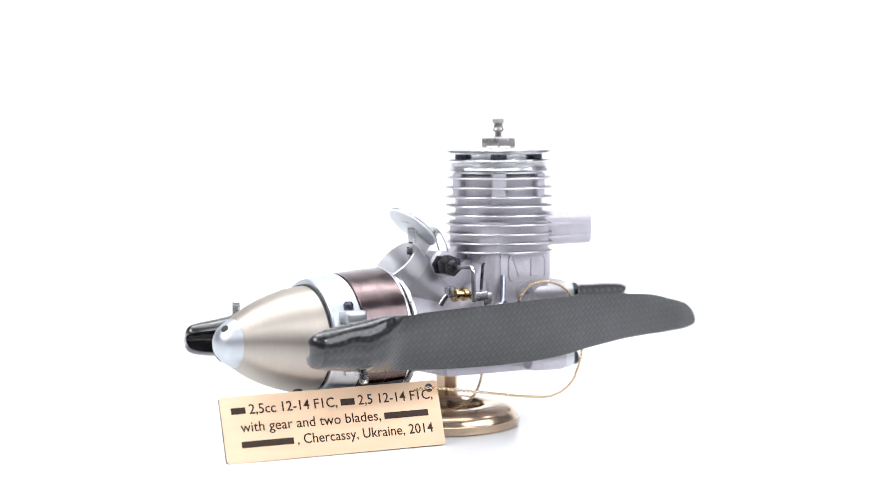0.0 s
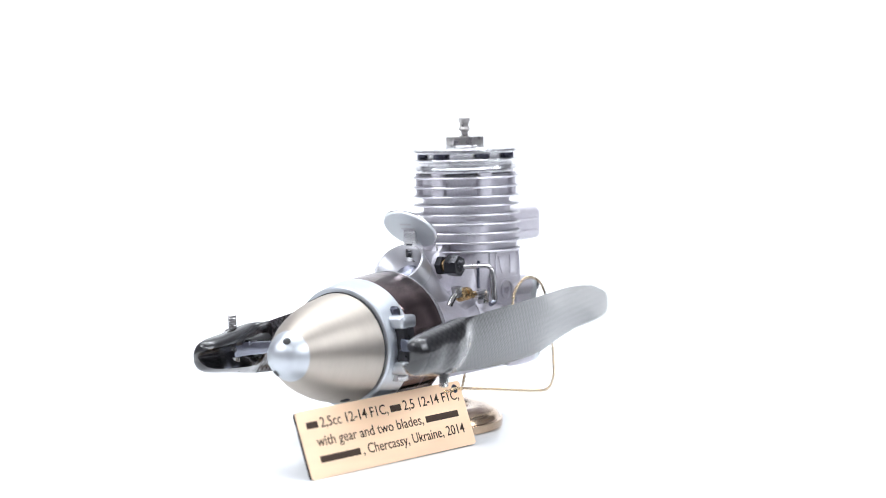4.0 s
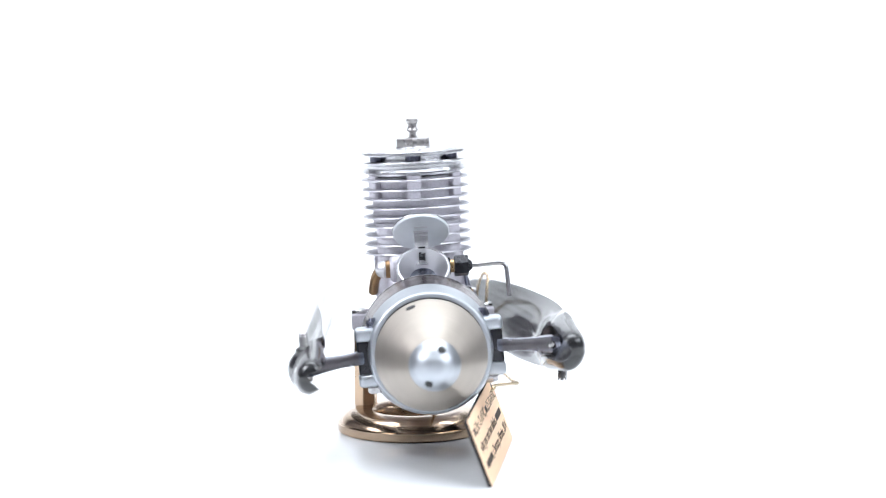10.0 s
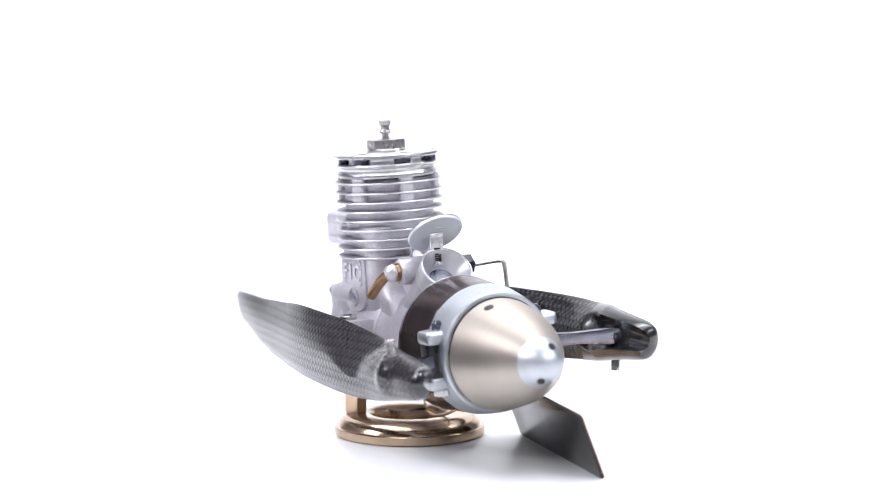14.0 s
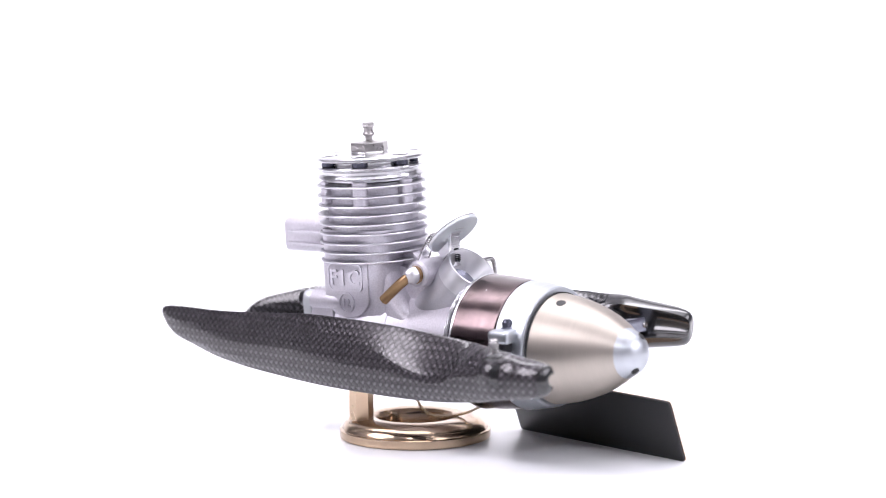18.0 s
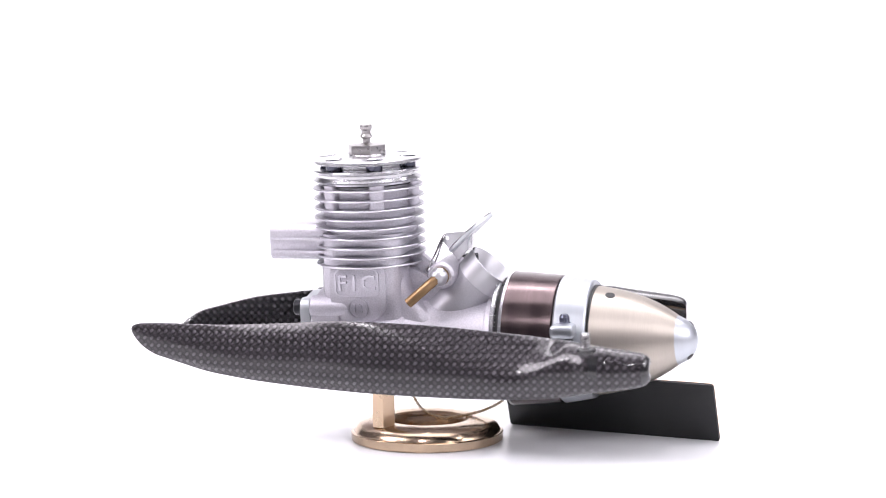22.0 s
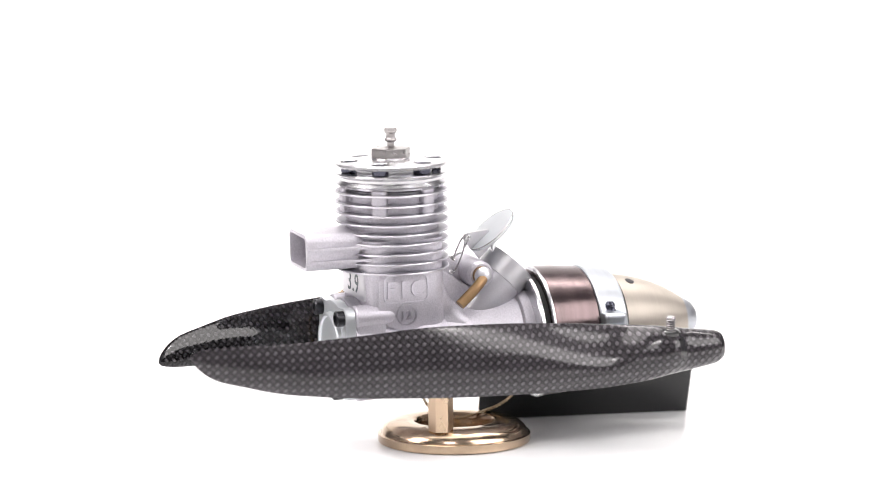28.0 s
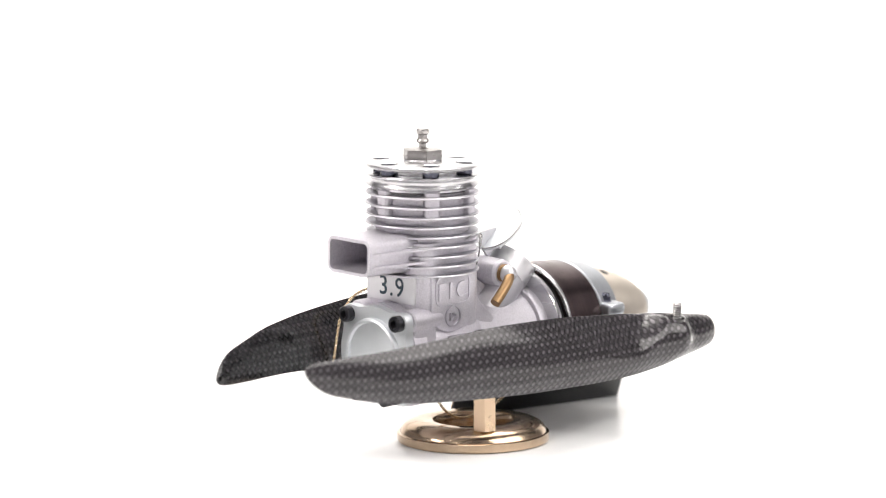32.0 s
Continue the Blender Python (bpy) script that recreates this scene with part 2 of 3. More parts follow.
def smooth_path(points, step=6):
    """A Catmull-Rom curve through the points."""
    p = [Vector(v) for v in points]
    p = [2 * p[0] - p[1]] + p + [2 * p[-1] - p[-2]]
    out = []
    for a, b, c, d in zip(p, p[1:], p[2:], p[3:]):
        for k in range(step):
            t = k / step
            out.append(0.5 * (2 * b + (c - a) * t + (2 * a - 5 * b + 4 * c - d) * t * t + (3 * b - a - 3 * c + d) * t ** 3))
    return out + [p[-2]]


def tube(points, r, seg=10, bm=None, cap=True):
    """A round bar along the points."""
    pts = [Vector(p) for p in points]
    side = None
    sections = []
    for i, p in enumerate(pts):
        d = (pts[min(i + 1, len(pts) - 1)] - pts[max(i - 1, 0)]).normalized()
        if side is None:
            side = d.orthogonal().normalized()
        side = (side - d * side.dot(d)).normalized()
        up = d.cross(side)
        sections.append([p + r * (math.cos(2 * math.pi * k / seg) * side + math.sin(2 * math.pi * k / seg) * up) for k in range(seg)])
    return loft(sections, bm, cap)


def letters(text, size, depth, m, bm=None, spacing=1.0, bold=0.0):
    """Built-in lettering as solid relief; x along the line, y up, z out."""
    curve = bpy.data.curves.new("lettering", "FONT")
    curve.body, curve.size, curve.extrude, curve.space_character, curve.resolution_u, curve.offset = text, size, depth, spacing, 3, bold
    ob = bpy.data.objects.new("lettering", curve)
    scene.collection.objects.link(ob)
    me = bpy.data.meshes.new_from_object(ob.evaluated_get(bpy.context.evaluated_depsgraph_get()))
    bpy.data.objects.remove(ob)
    bpy.data.curves.remove(curve)
    one = bmesh.new()
    one.from_mesh(me)
    bpy.data.meshes.remove(me)
    return join(bm or bmesh.new(), one, m)


def drill(ob, cut):
    """Take the closed mesh cut out of ob for good."""
    for v in cut.verts:
        v.co *= MM
    bmesh.ops.recalc_face_normals(cut, faces=cut.faces[:])
    me = bpy.data.meshes.new("cutter")
    cut.to_mesh(me)
    cut.free()
    tool = bpy.data.objects.new("cutter", me)
    tool.parent = ob.parent
    scene.collection.objects.link(tool)
    mod = ob.modifiers.new("holes", "BOOLEAN")
    mod.operation, mod.object, mod.solver = "DIFFERENCE", tool, "EXACT"
    done = bpy.data.meshes.new_from_object(ob.evaluated_get(bpy.context.evaluated_depsgraph_get()))
    ob.modifiers.clear()
    old, name = ob.data, ob.data.name
    ob.data = done
    bpy.data.meshes.remove(old)
    done.name = name
    bpy.data.objects.remove(tool)
    bpy.data.meshes.remove(me)
    done.set_sharp_from_angle(angle=radians(32))


def text_width(text, size, spacing=1.0):
    one = letters(text, size, 0.0, Matrix(), spacing=spacing)
    xs = [v.co.x for v in one.verts]
    one.free()
    return (min(xs), max(xs))


def thing(name, m, label, category, group=""):
    ob = new(name)
    ob.empty_display_size = 0.01
    ob.matrix_world = m
    return tagged(ob, label, category, group)


# takes (first, second, third) to (y, z, x)
YZ = Matrix(((0, 0, 1, 0), (1, 0, 0, 0), (0, 1, 0, 0), (0, 0, 0, 1)))


# ---- the set: sweep, support, turntable ----
def build_set():
    n = 24
    prof = [(-1.1, 0.0), (0.9, 0.0)] + [(0.9 + 0.6 * math.sin(math.pi / 2 * k / n), 0.6 - 0.6 * math.cos(math.pi / 2 * k / n)) for k in range(1, n + 1)] + [(1.5, 2.2)]
    bm = bmesh.new()
    rows = []
    for x in (-1.3, -0.65, 0.0, 0.65, 1.3):
        rows.append([bm.verts.new((x * 1000, y * 1000, z * 1000 - 6)) for y, z in prof])
    for a, b in zip(rows, rows[1:]):
        for k in range(len(prof) - 1):
            bm.faces.new((a[k], a[k + 1], b[k + 1], b[k]))
    ob = part("backdrop", bm, PAPER, None, "seamless white paper sweep behind and under the turntable", sharp=60, kind="structure")
    tagged(ob, category="backdrop")


def build_room():
    """A plain dark grey room round the set, open nowhere."""
    bm = bmesh.new()
    box(0, 0, 400, 5200, 5200, 2800, 0, None, bm)
    bmesh.ops.reverse_faces(bm, faces=bm.faces[:])
    ob = part("room_walls", bm, ROOM, None, "plain grey room round the photo set", kind="structure")
    tagged(ob, category="room")
    bm = box(0, -25, -26, 2600, 2150, 38, 4)
    tagged(part("table", bm, PAPER, None, "white work table under the paper sweep"), category="table")


def build_turntable():
    m = pose(0, 0, 0)
    t = thing("turntable", m, "round white motorised display turntable with a satin top", "turntable")
    part("platter", lathe([(0, 0), (149.0, 0), (149.7, -0.3), (150.0, -0.9), (150.0, -3.4), (149.4, -4), (0, -4)], seg=192), PLATTER, t)
    part("base", lathe([(0, -4.1), (140, -4.1), (140.5, -4.4), (140.5, -5.6), (140, -5.95), (0, -5.95)], seg=120), PLATTER, t, "white plastic drive housing")
    return t


# ---- the bronze stand ----
STAND_AT = (-10.9, 4.9)
POST_AT = (-22.6, 13.6)


def build_stand():
    s = thing("display_stand", at(STAND_AT[0], STAND_AT[1], 0), "polished bronze ring stand with one hexagonal brass post", "stand")
    prof = [(0, 0.05), (19.3, 0.05), (19.75, 0.3), (19.85, 0.8), (19.85, 2.3), (19.7, 2.45), (19.15, 2.55), (18.95, 3.1), (18.5, 3.9), (17.6, 4.75), (16.3, 5.3), (15.0, 5.58), (13.5, 5.7), (11.4, 5.68), (10.6, 5.5), (10.2, 5.0), (9.9, 4.0), (9.7, 2.2), (9.5, 1.1), (9.0, 0.8), (0, 0.75)]
    part("ring_base", lathe(prof, seg=128), BRONZE, s, "round bronze base with a sunk middle")
    x, y = POST_AT[0] - STAND_AT[0], POST_AT[1] - STAND_AT[1]
    part("post", prism(hexagon(5.5, 12), 5.2, 26.6, mat_mm(x, y, 0), 0.25), POST_BRASS, s, "hexagonal brass spacer post")
    return s


# ---- the engine ----
ENGINE_POSE = at(-6.6, 19.7, 26.0, -1.5, -2.5, -3.2)


BOLTS = ((-9.2, -9.0), (-9.2, 9.4), (9.2, -9.0), (9.2, 9.4))


def fins(parent):
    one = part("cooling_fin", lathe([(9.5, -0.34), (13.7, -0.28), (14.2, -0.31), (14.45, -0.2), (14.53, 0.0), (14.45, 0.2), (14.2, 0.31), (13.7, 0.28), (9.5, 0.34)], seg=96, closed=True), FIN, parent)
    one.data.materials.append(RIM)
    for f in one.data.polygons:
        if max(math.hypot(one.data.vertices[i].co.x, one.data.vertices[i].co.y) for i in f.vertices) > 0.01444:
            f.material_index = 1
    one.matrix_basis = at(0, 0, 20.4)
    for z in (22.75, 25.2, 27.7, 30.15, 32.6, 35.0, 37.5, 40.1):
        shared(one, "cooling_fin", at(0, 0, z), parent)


def build_cylinder(engine):
    # The barrel is round above, four-sided with broad chamfers below.
    bm = lathe([(0, 28), (11.8, 28), (11.8, 41.2), (0, 41.2)], seg=80)
    loft([[Vector((x, y, z)) for x, y in rounded(22.4, 21.6, 4.6, 6)] for z in (14.0, 28.6)], bm)
    barrel = part("cylinder", bm, CAST, engine, "sandblasted cast cylinder barrel with turned cooling fins")
    fins(barrel)
    lug = None
    for k in range(6):
        a = 60 * k + 27
        m = at(11.75 * math.cos(radians(a)), 11.75 * math.sin(radians(a)), 0, 0, 0, a)
        if lug is None:
            lug = part("bolt_boss", prism(rounded(3.6, 4.0, 0.9, 3), 34.9, 41.3), CAST, barrel)
            lug.matrix_basis = m
        else:
            shared(lug, "bolt_boss", m, barrel)
    # exhaust box, hollow, towards the rear
    w, h, t = 7.7, 4.6, 0.8
    rows = []
    for y, k in ((6.0, 1.0), (25.3, 1.0)):
        rows.append([Vector((x * k, y, z + 26.15)) for x, z in rounded(2 * w, 2 * h, 2.0, 4)])
    rows.append([Vector((x, 25.3, z + 26.15)) for x, z in rounded(2 * w - 2 * t, 2 * h - 2 * t, 1.3, 4)])
    rows.append([Vector((x, 9.0, z + 26.15)) for x, z in rounded(2 * w - 2 * t - 1, 2 * h - 2 * t - 1, 1.3, 4)])
    ex = part("exhaust_outlet", loft(rows), CAST, engine, "rectangular cast exhaust outlet, open at the end")
    for side in (-1, 1):
        for z in (24.0, 27.2):
            sec = [[Vector((side * (w - 0.2), y, z - d)), Vector((side * (w + o), y, z - d * 0.7)), Vector((side * (w + o), y, z + d * 0.7)), Vector((side * (w - 0.2), y, z + d))] for y, o, d in ((7.5, 2.9, 0.42), (12.5, 2.1, 0.40), (18.5, 1.2, 0.36), (24.6, 0.35, 0.3))]
            part("exhaust_rib", loft(sec), CAST, ex)
    return barrel


def build_head(engine):
    prof = [(0, 41.3), (12.9, 41.3), (13.1, 41.8), (14.1, 42.0), (14.45, 42.3), (14.1, 42.75), (13.6, 43.3), (13.6, 43.9), (14.1, 44.3), (14.45, 44.7), (14.2, 45.05), (10.6, 45.1), (10.4, 46.6), (0, 46.6)]
    # black ring paints the dark gap between barrel and head
    part("head_gap_shade", lathe([(0, 40.9), (12.5, 40.9), (12.5, 41.5), (0, 41.5)], seg=64), GAP, engine, "thin black ring painted as the shaded gap under the head")
    head = part("cylinder_head", lathe(prof, seg=112), TURNED, engine, "polished turned head clamp with a V-groove")
    # top plate with six counterbores cut through it
    bm = lathe([(3.6, 46.5), (14.1, 46.5), (14.5, 46.9), (14.45, 47.45), (14, 47.75), (4.9, 48.3), (3.6, 48.3)], seg=112, closed=True)
    plate = part("top_plate", bm, TURNED, engine, "polished top plate with six screw recesses")
    spots = [(11.1 * math.cos(radians(60 * k + 27)), 11.1 * math.sin(radians(60 * k + 27))) for k in range(6)]
    cut = bmesh.new()
    for x, y in spots:
        lathe([(0, 46.0), (2.2, 46.0), (2.2, 47.75), (2.5, 48.05), (2.5, 49.0), (0, 49.0)], mat_mm(x, y, 0), 28, cut)
    drill(plate, cut)
    screw = None
    for x, y in spots:
        if screw is None:
            screw = part("head_screw", lathe([(0, 45.1), (1.9, 45.1), (2.12, 45.3), (2.12, 46.9), (1.85, 47.2), (1.1, 47.25), (1.0, 46.4), (0, 46.4)], seg=28), DARK_STEEL, head, "dark socket-head screw in the top plate")
            screw.matrix_basis = at(x, y, 0)
        else:
            shared(screw, "head_screw", at(x, y, 0), head)
    plug = part("glow_plug", prism(hexagon(8.9, 28), 48.2, 50.9, None, 0.28), PLUG, engine, "nickel-plated hexagonal glow plug")
    part("terminal", lathe([(0, 50.8), (1.9, 50.8), (1.2, 51.2), (0.95, 51.4), (0.95, 52.3), (1.3, 52.5), (1.6, 52.9), (1.5, 53.3), (1.22, 53.6), (1.2, 54.5), (1.55, 54.8), (1.65, 55.2), (1.62, 55.7), (1.4, 56.0), (0, 56.05)], seg=32), PLUG, plug)
    part("collar", lathe([(0, 48.1), (4.9, 48.1), (5.1, 48.3), (4.9, 48.55), (0, 48.55)], seg=40), TURNED, plug)


def emblem(parent, side, words, ring_words):
    """A raised rounded frame with letters, and a ringed number under it, on the side of the case."""
    shield = [(7.9, 20.4), (7.9, 11.0)] + [(0.4 + 7.5 * math.cos(radians(a)), 11.0 + 5.4 * math.sin(radians(a))) for a in range(-10, -180, -14)] + [(-7.1, 11.0), (-7.1, 20.4)]
    part("shield", prism(shield, side * 10.6, side * 11.75, YZ, 0.25), CAST, parent)
    m = Matrix.Translation((side * 11.62, 0.6 if side < 0 else 1.2, 16.3)) @ pose(0, 0, 0, 90, 0, 90 if side > 0 else -90)
    bm = bmesh.new()
    outer, inner = rounded(12.0, 7.5, 1.9), rounded(11.25, 6.75, 1.55)
    a = [bm.verts.new(m @ Vector((x, y, -0.3))) for x, y in outer]
    b = [bm.verts.new(m @ Vector((x, y, 0.4))) for x, y in outer]
    c = [bm.verts.new(m @ Vector((x, y, 0.4))) for x, y in inner]
    d = [bm.verts.new(m @ Vector((x, y, -0.3))) for x, y in inner]
    n = len(a)
    for p, q in ((a, b), (b, c), (c, d)):
        for k in range(n):
            bm.faces.new((p[k], p[(k + 1) % n], q[(k + 1) % n], q[k]))
    part("emblem_frame", bm, CAST_SMOOTH, parent)
    if words:
        lo, hi = text_width(words, 5.9, 1.12)
        part("raised_lettering", letters(words, 5.9, 0.3, m @ Matrix.Translation((-(lo + hi) / 2, -2.1, 0.2)), spacing=1.12, bold=0.07), CAST_SMOOTH, parent, "raised cast letters F1C")
    else:
        # the maker's mark, as two plain raised shapes
        mark = prism([(-4.6, 2.5), (-1.0, 2.5), (-2.8, -2.3)], -0.15, 0.4, m, 0.12)
        prism([(1.2, -2.3), (3.9, -2.3), (3.9, 2.5), (1.2, 2.5)], -0.15, 0.4, m, 0.12, mark)
        part("raised_mark", mark, CAST_SMOOTH, parent, "raised cast maker's mark")
    m2 = Matrix.Translation((side * 11.7, 0.5, 9.6)) @ pose(0, 0, 0, 90, 0, 90 if side > 0 else -90)
    part("emblem_ring", lathe([(2.35, -0.4), (2.35, 0.4), (2.75, 0.4), (2.75, -0.4)], m2, 40, closed=True), CAST_SMOOTH, parent)
    size = 2.9 if len(ring_words) < 3 else 2.2
    lo, hi = text_width(ring_words, size)
    part("raised_number", letters(ring_words, size, 0.3, m2 @ Matrix.Translation((-(lo + hi) / 2, -size * 0.35, 0.2)), bold=0.05), CAST_SMOOTH, parent)


def build_crankcase(engine):
    bm = bmesh.new()
    # column under the barrel, flaring into the round case
    rows = []
    for z, w, d, r in ((20.6, 22.6, 21.0, 3.4), (14.0, 22.6, 21.0, 3.4), (8.0, 21.6, 21.6, 3.4), (2.0, 21.0, 22.6, 3.5)):
        rows.append([Vector((x, y, z)) for x, y in rounded(w, d, r, 6)])
    loft(rows[::-1], bm)
    # round case along the shaft
    lathe([(0, 14.2), (12.2, 14.2), (12.4, 13.6), (12.4, -8.5), (11.4, -11.0), (0, -11.0)], pose(0, 0, 0, -90, 0, 0), 72, bm)
    # front housing, narrowing, then out to the gear flange
    lathe([(0, 10), (11.3, 10), (10.7, 16), (10.6, 24), (10.8, 30), (10.9, 32), (11.8, 32.4), (12.1, 33), (12.1, 37.2), (0, 37.2)], pose(0, 0, 0, 90, 0, 0), 72, bm)
    # fillet between column and front housing
    web = [(-6, 19.6), (-10.4, 19.6), (-10.7, 18.0), (-11.1, 16.4), (-11.7, 14.7), (-12.5, 13.0), (-13.6, 11.3), (-15.0, 9.7), (-16.8, 8.2), (-19.0, 7.0), (-21.5, 6.2), (-21.5, -2), (-6, -2)]
    loft([[Vector((x, -6 + (y + 6) * k, -2 + (z + 2) * k)) for y, z in web] for x, k in ((-9.2, 0.8), (-8.7, 0.9), (-7.8, 0.965), (-6.6, 1.0), (6.6, 1.0), (7.8, 0.965), (8.7, 0.9), (9.2, 0.8))], bm)
    case = part("crankcase", bm, CAST, engine, "sandblasted cast aluminium crankcase")
    rear = lathe([(0, 9.0), (12.5, 9.0), (12.9, 9.6), (12.9, 13.9), (0, 13.9)], pose(0, 0, 0, -90, 0, 0), 72)
    for x, z in BOLTS:
        lathe([(0, 3.0), (2.4, 3.0), (3.0, 5.0), (3.1, 9.0), (3.1, 13.5), (2.8, 13.9), (0, 13.9)], mat_mm(x, 0, z, -90, 0, 0), 32, rear)
    box(0, 9.8, -0.4, 23.4, 7.8, 17.4, 0.8, None, rear)
    part("rear_flange", rear, CAST, engine, "round cast flange with four bolt columns")
    for side in (-1, 1):
        lug = part("mounting_lug", box(side * 15.0, -3.8, 2.6, 8.4, 12.0, 4.0, 0.5), CAST, engine)
        m = mat_mm(side * 16.6, -5.6, 4.6)
        part("lug_bolt", lathe([(0, -4.2), (1.0, -4.2), (1.0, -0.1), (2.3, -0.1), (2.4, 0.1), (2.4, 0.9), (2.1, 1.15), (1.2, 1.15), (1.1, 0.4), (0, 0.4)], m, 28), STEEL, lug, "socket-head mounting bolt")
    # rear cover with four bolts
    outline = []
    for k in range(144):
        a = radians(2.5 * k)
        swell = sum(math.exp(-(math.remainder(a - math.atan2(z, x), 2 * math.pi) / radians(13)) ** 2) for x, z in BOLTS)
        outline.append(((12.4 + 3.4 * swell) * math.cos(a), (12.4 + 3.4 * swell) * math.sin(a)))
    cover = part("rear_cover", prism(outline, 0, 2.6, mat_mm(0, 14.0, 0, -90, 0, 0) @ Matrix.Diagonal((1, -1, 1, 1)), 0.4), COVER, engine, "machined aluminium rear cover with four bolt ears")
    part("cover_boss", lathe([(0, 0), (9.6, 0), (9.4, 1.2), (8.9, 1.6), (8.4, 1.5), (8.2, 0.9), (4.0, 0.9), (0, 0.9)], mat_mm(0, 16.4, 0, -90, 0, 0), 72), COVER, cover)
    bolt = None
    for x, z in BOLTS:
        m = at(x, 16.4, z, -90, 0, 0)
        if bolt is None:
            bolt = part("cover_bolt", lathe([(0, -1), (2.05, -1), (2.05, 2.0), (1.8, 2.3), (1.05, 2.3), (0.95, 1.0), (0, 1.0)], None, 28), BLACK_STEEL, cover, "black socket-head cover bolt")
            bolt.matrix_basis = m
        else:
            shared(bolt, "cover_bolt", m, cover)
    # flat pad under the exhaust with a handwritten number
    pad = part("rear_pad", box(0, 9.7, 17.0, 17.6, 2.5, 8.0, 0.4), FUNNEL, engine, "bare metal pad with the number 3.9 in dark marker")
    lo, hi = text_width("3.9", 7.0, 1.12)
    part("handwritten_number", letters("3.9", 7.0, 0.03, Matrix.Translation((-0.4, 11.0, 14.6)) @ pose(0, 0, 0, 90, 0, 180) @ Matrix.Translation((-(lo + hi) / 2, 0, 0)), spacing=1.12, bold=0.04), MARKER, pad)
    emblem(case, -1, "F1C", "12")
    emblem(case, 1, "", "2,5")
    # tray under the case
    tray = part("mounting_tray", box(0, -2.6, -10.6, 15.0, 38.0, 2.9, 0.9), CAST, engine, "long machined underside beam")
    for x in (-5.2, 5.2):
        part("tray_bolt", lathe([(0, 0), (1.9, 0), (1.9, 2.4), (1.6, 2.7), (0, 2.7)], mat_mm(x, 16.0, -10.4, -90, 0, 0), 24), BLACK_STEEL, tray)
    return case


def build_intake(engine):
    rim, d = Vector((0, -32.8, 18.9)), Vector((0, 0.69, -0.725)).normalized()
    m = along(rim, rim + d)
    body = part("intake_tube", lathe([(0, 4.9), (6.4, 4.9), (6.7, 5.2), (6.75, 14), (7.1, 19), (7.6, 23), (0, 23)], m, 56), MACHINED, engine, "cast inclined intake tube")
    part("funnel", lathe([(6.75, 0.3), (6.95, 0.0), (6.95, 0.2), (6.9, 5.3), (6.2, 5.7), (5.0, 5.7), (3.6, 5.6), (3.4, 4.6), (4.4, 2.6), (6.3, 0.05)], m, 64, closed=True), FUNNEL, body, "bright flared intake funnel")
    part("throat", lathe([(0, 4.45), (3.5, 4.45), (3.5, 4.7), (0, 4.7)], m, 32), ARM_STEEL, body)
    # choke lid on a post
    lid_at, up = Vector((0, -27.2, 27.6)), Vector((0, 0.658, 0.753)).normalized()
    lm = along(lid_at, lid_at + up)
    lid = part("choke_lid", lathe([(0, -0.55), (7.1, -0.55), (7.35, -0.35), (7.35, 0.4), (7.2, 0.5), (0, 0.5)], lm, 72), COVER, engine, "round turned aluminium choke lid, swung open")
    # added ring, mirrors the dark room to outline the bright lid
    part("lid_outline", lathe([(7.1, 0.45), (7.32, 0.52), (7.46, 0.42), (7.44, 0.28), (7.3, 0.3)], lm, 72, closed=True), STEEL, lid, "thin steel ring added to give the lid a dark outline")
    # all of these stand in the plane of the shaft
    tail = part("lid_tail", prism([(-26.4, 28.0), (-20.6, 27.5), (-19.7, 27.1), (-19.3, 26.3), (-19.5, 25.5), (-20.1, 24.9), (-23.6, 20.4), (-26.6, 23.4)], -0.5, 0.5, YZ, 0.12), FUNNEL, lid)
    drill(tail, lathe([(0, -2), (0.55, -2), (0.55, 2), (0, 2)], mat_mm(0, -20.8, 26.2, 0, 90, 0), 20))
    part("lid_post", box(0, -27.3, 23.2, 3.7, 1.1, 8.6, 0.25), TURNED, lid)
    coil = [(0.7 * math.cos(k * 0.7), -28.3 + 0.55 * math.sin(k * 0.7), 20.2 + k * 0.06) for k in range(34)]
    part("spring", tube(coil, 0.2, 6), BLACK_STEEL, lid, "small dark coil spring")
    part("slot", box(0, -27.85, 22.9, 1.8, 0.3, 1.6, 0.1), BLACK_STEEL, lid)
    part("raised_mark", box(0, 0.8, -0.5, 4.2, 0.7, 0.3, 0.1, lm, box(0, 2.6, -0.5, 3.4, 0.6, 0.3, 0.1, lm)), FUNNEL, lid)
    # retaining wire from the lid's tail to a lug on the case
    w = [(-0.9, -20.4, 26.6), (-1.3, -19.6, 26.0), (-2.4, -18.2, 22.6), (-2.9, -16.6, 19.6), (-2.6, -15.7, 18.0), (-1.6, -16.0, 17.6), (0.2, -16.6, 18.6), (1.8, -17.6, 21.6), (1.2, -19.0, 25.2), (0.5, -20.2, 26.8)]
    part("retaining_wire", tube(smooth_path(w, 5), 0.24, 7), STEEL, engine, "thin bent steel wire")
    knot = [Vector((-0.8, -20.6, 26.9)).lerp(Vector((-1.7, -19.1, 24.2)), k / 40) + 0.42 * Vector((math.cos(k * 0.9), 0.6 * math.sin(k * 0.9), 0.6 * math.sin(k * 0.9))) for k in range(41)]
    part("wire_twist", tube(knot, 0.13, 6), STEEL, engine, "twisted end of the retaining wire")
    part("web", prism([(-9.0, 19.0), (-12.6, 18.6), (-15.8, 16.4), (-18.6, 14.6), (-20.8, 13.4), (-21.4, 11.0), (-21.0, 6.0), (-9.0, 6.0)], -3.2, 3.2, YZ, 0.9), CAST, engine, "cast web between cylinder and intake")
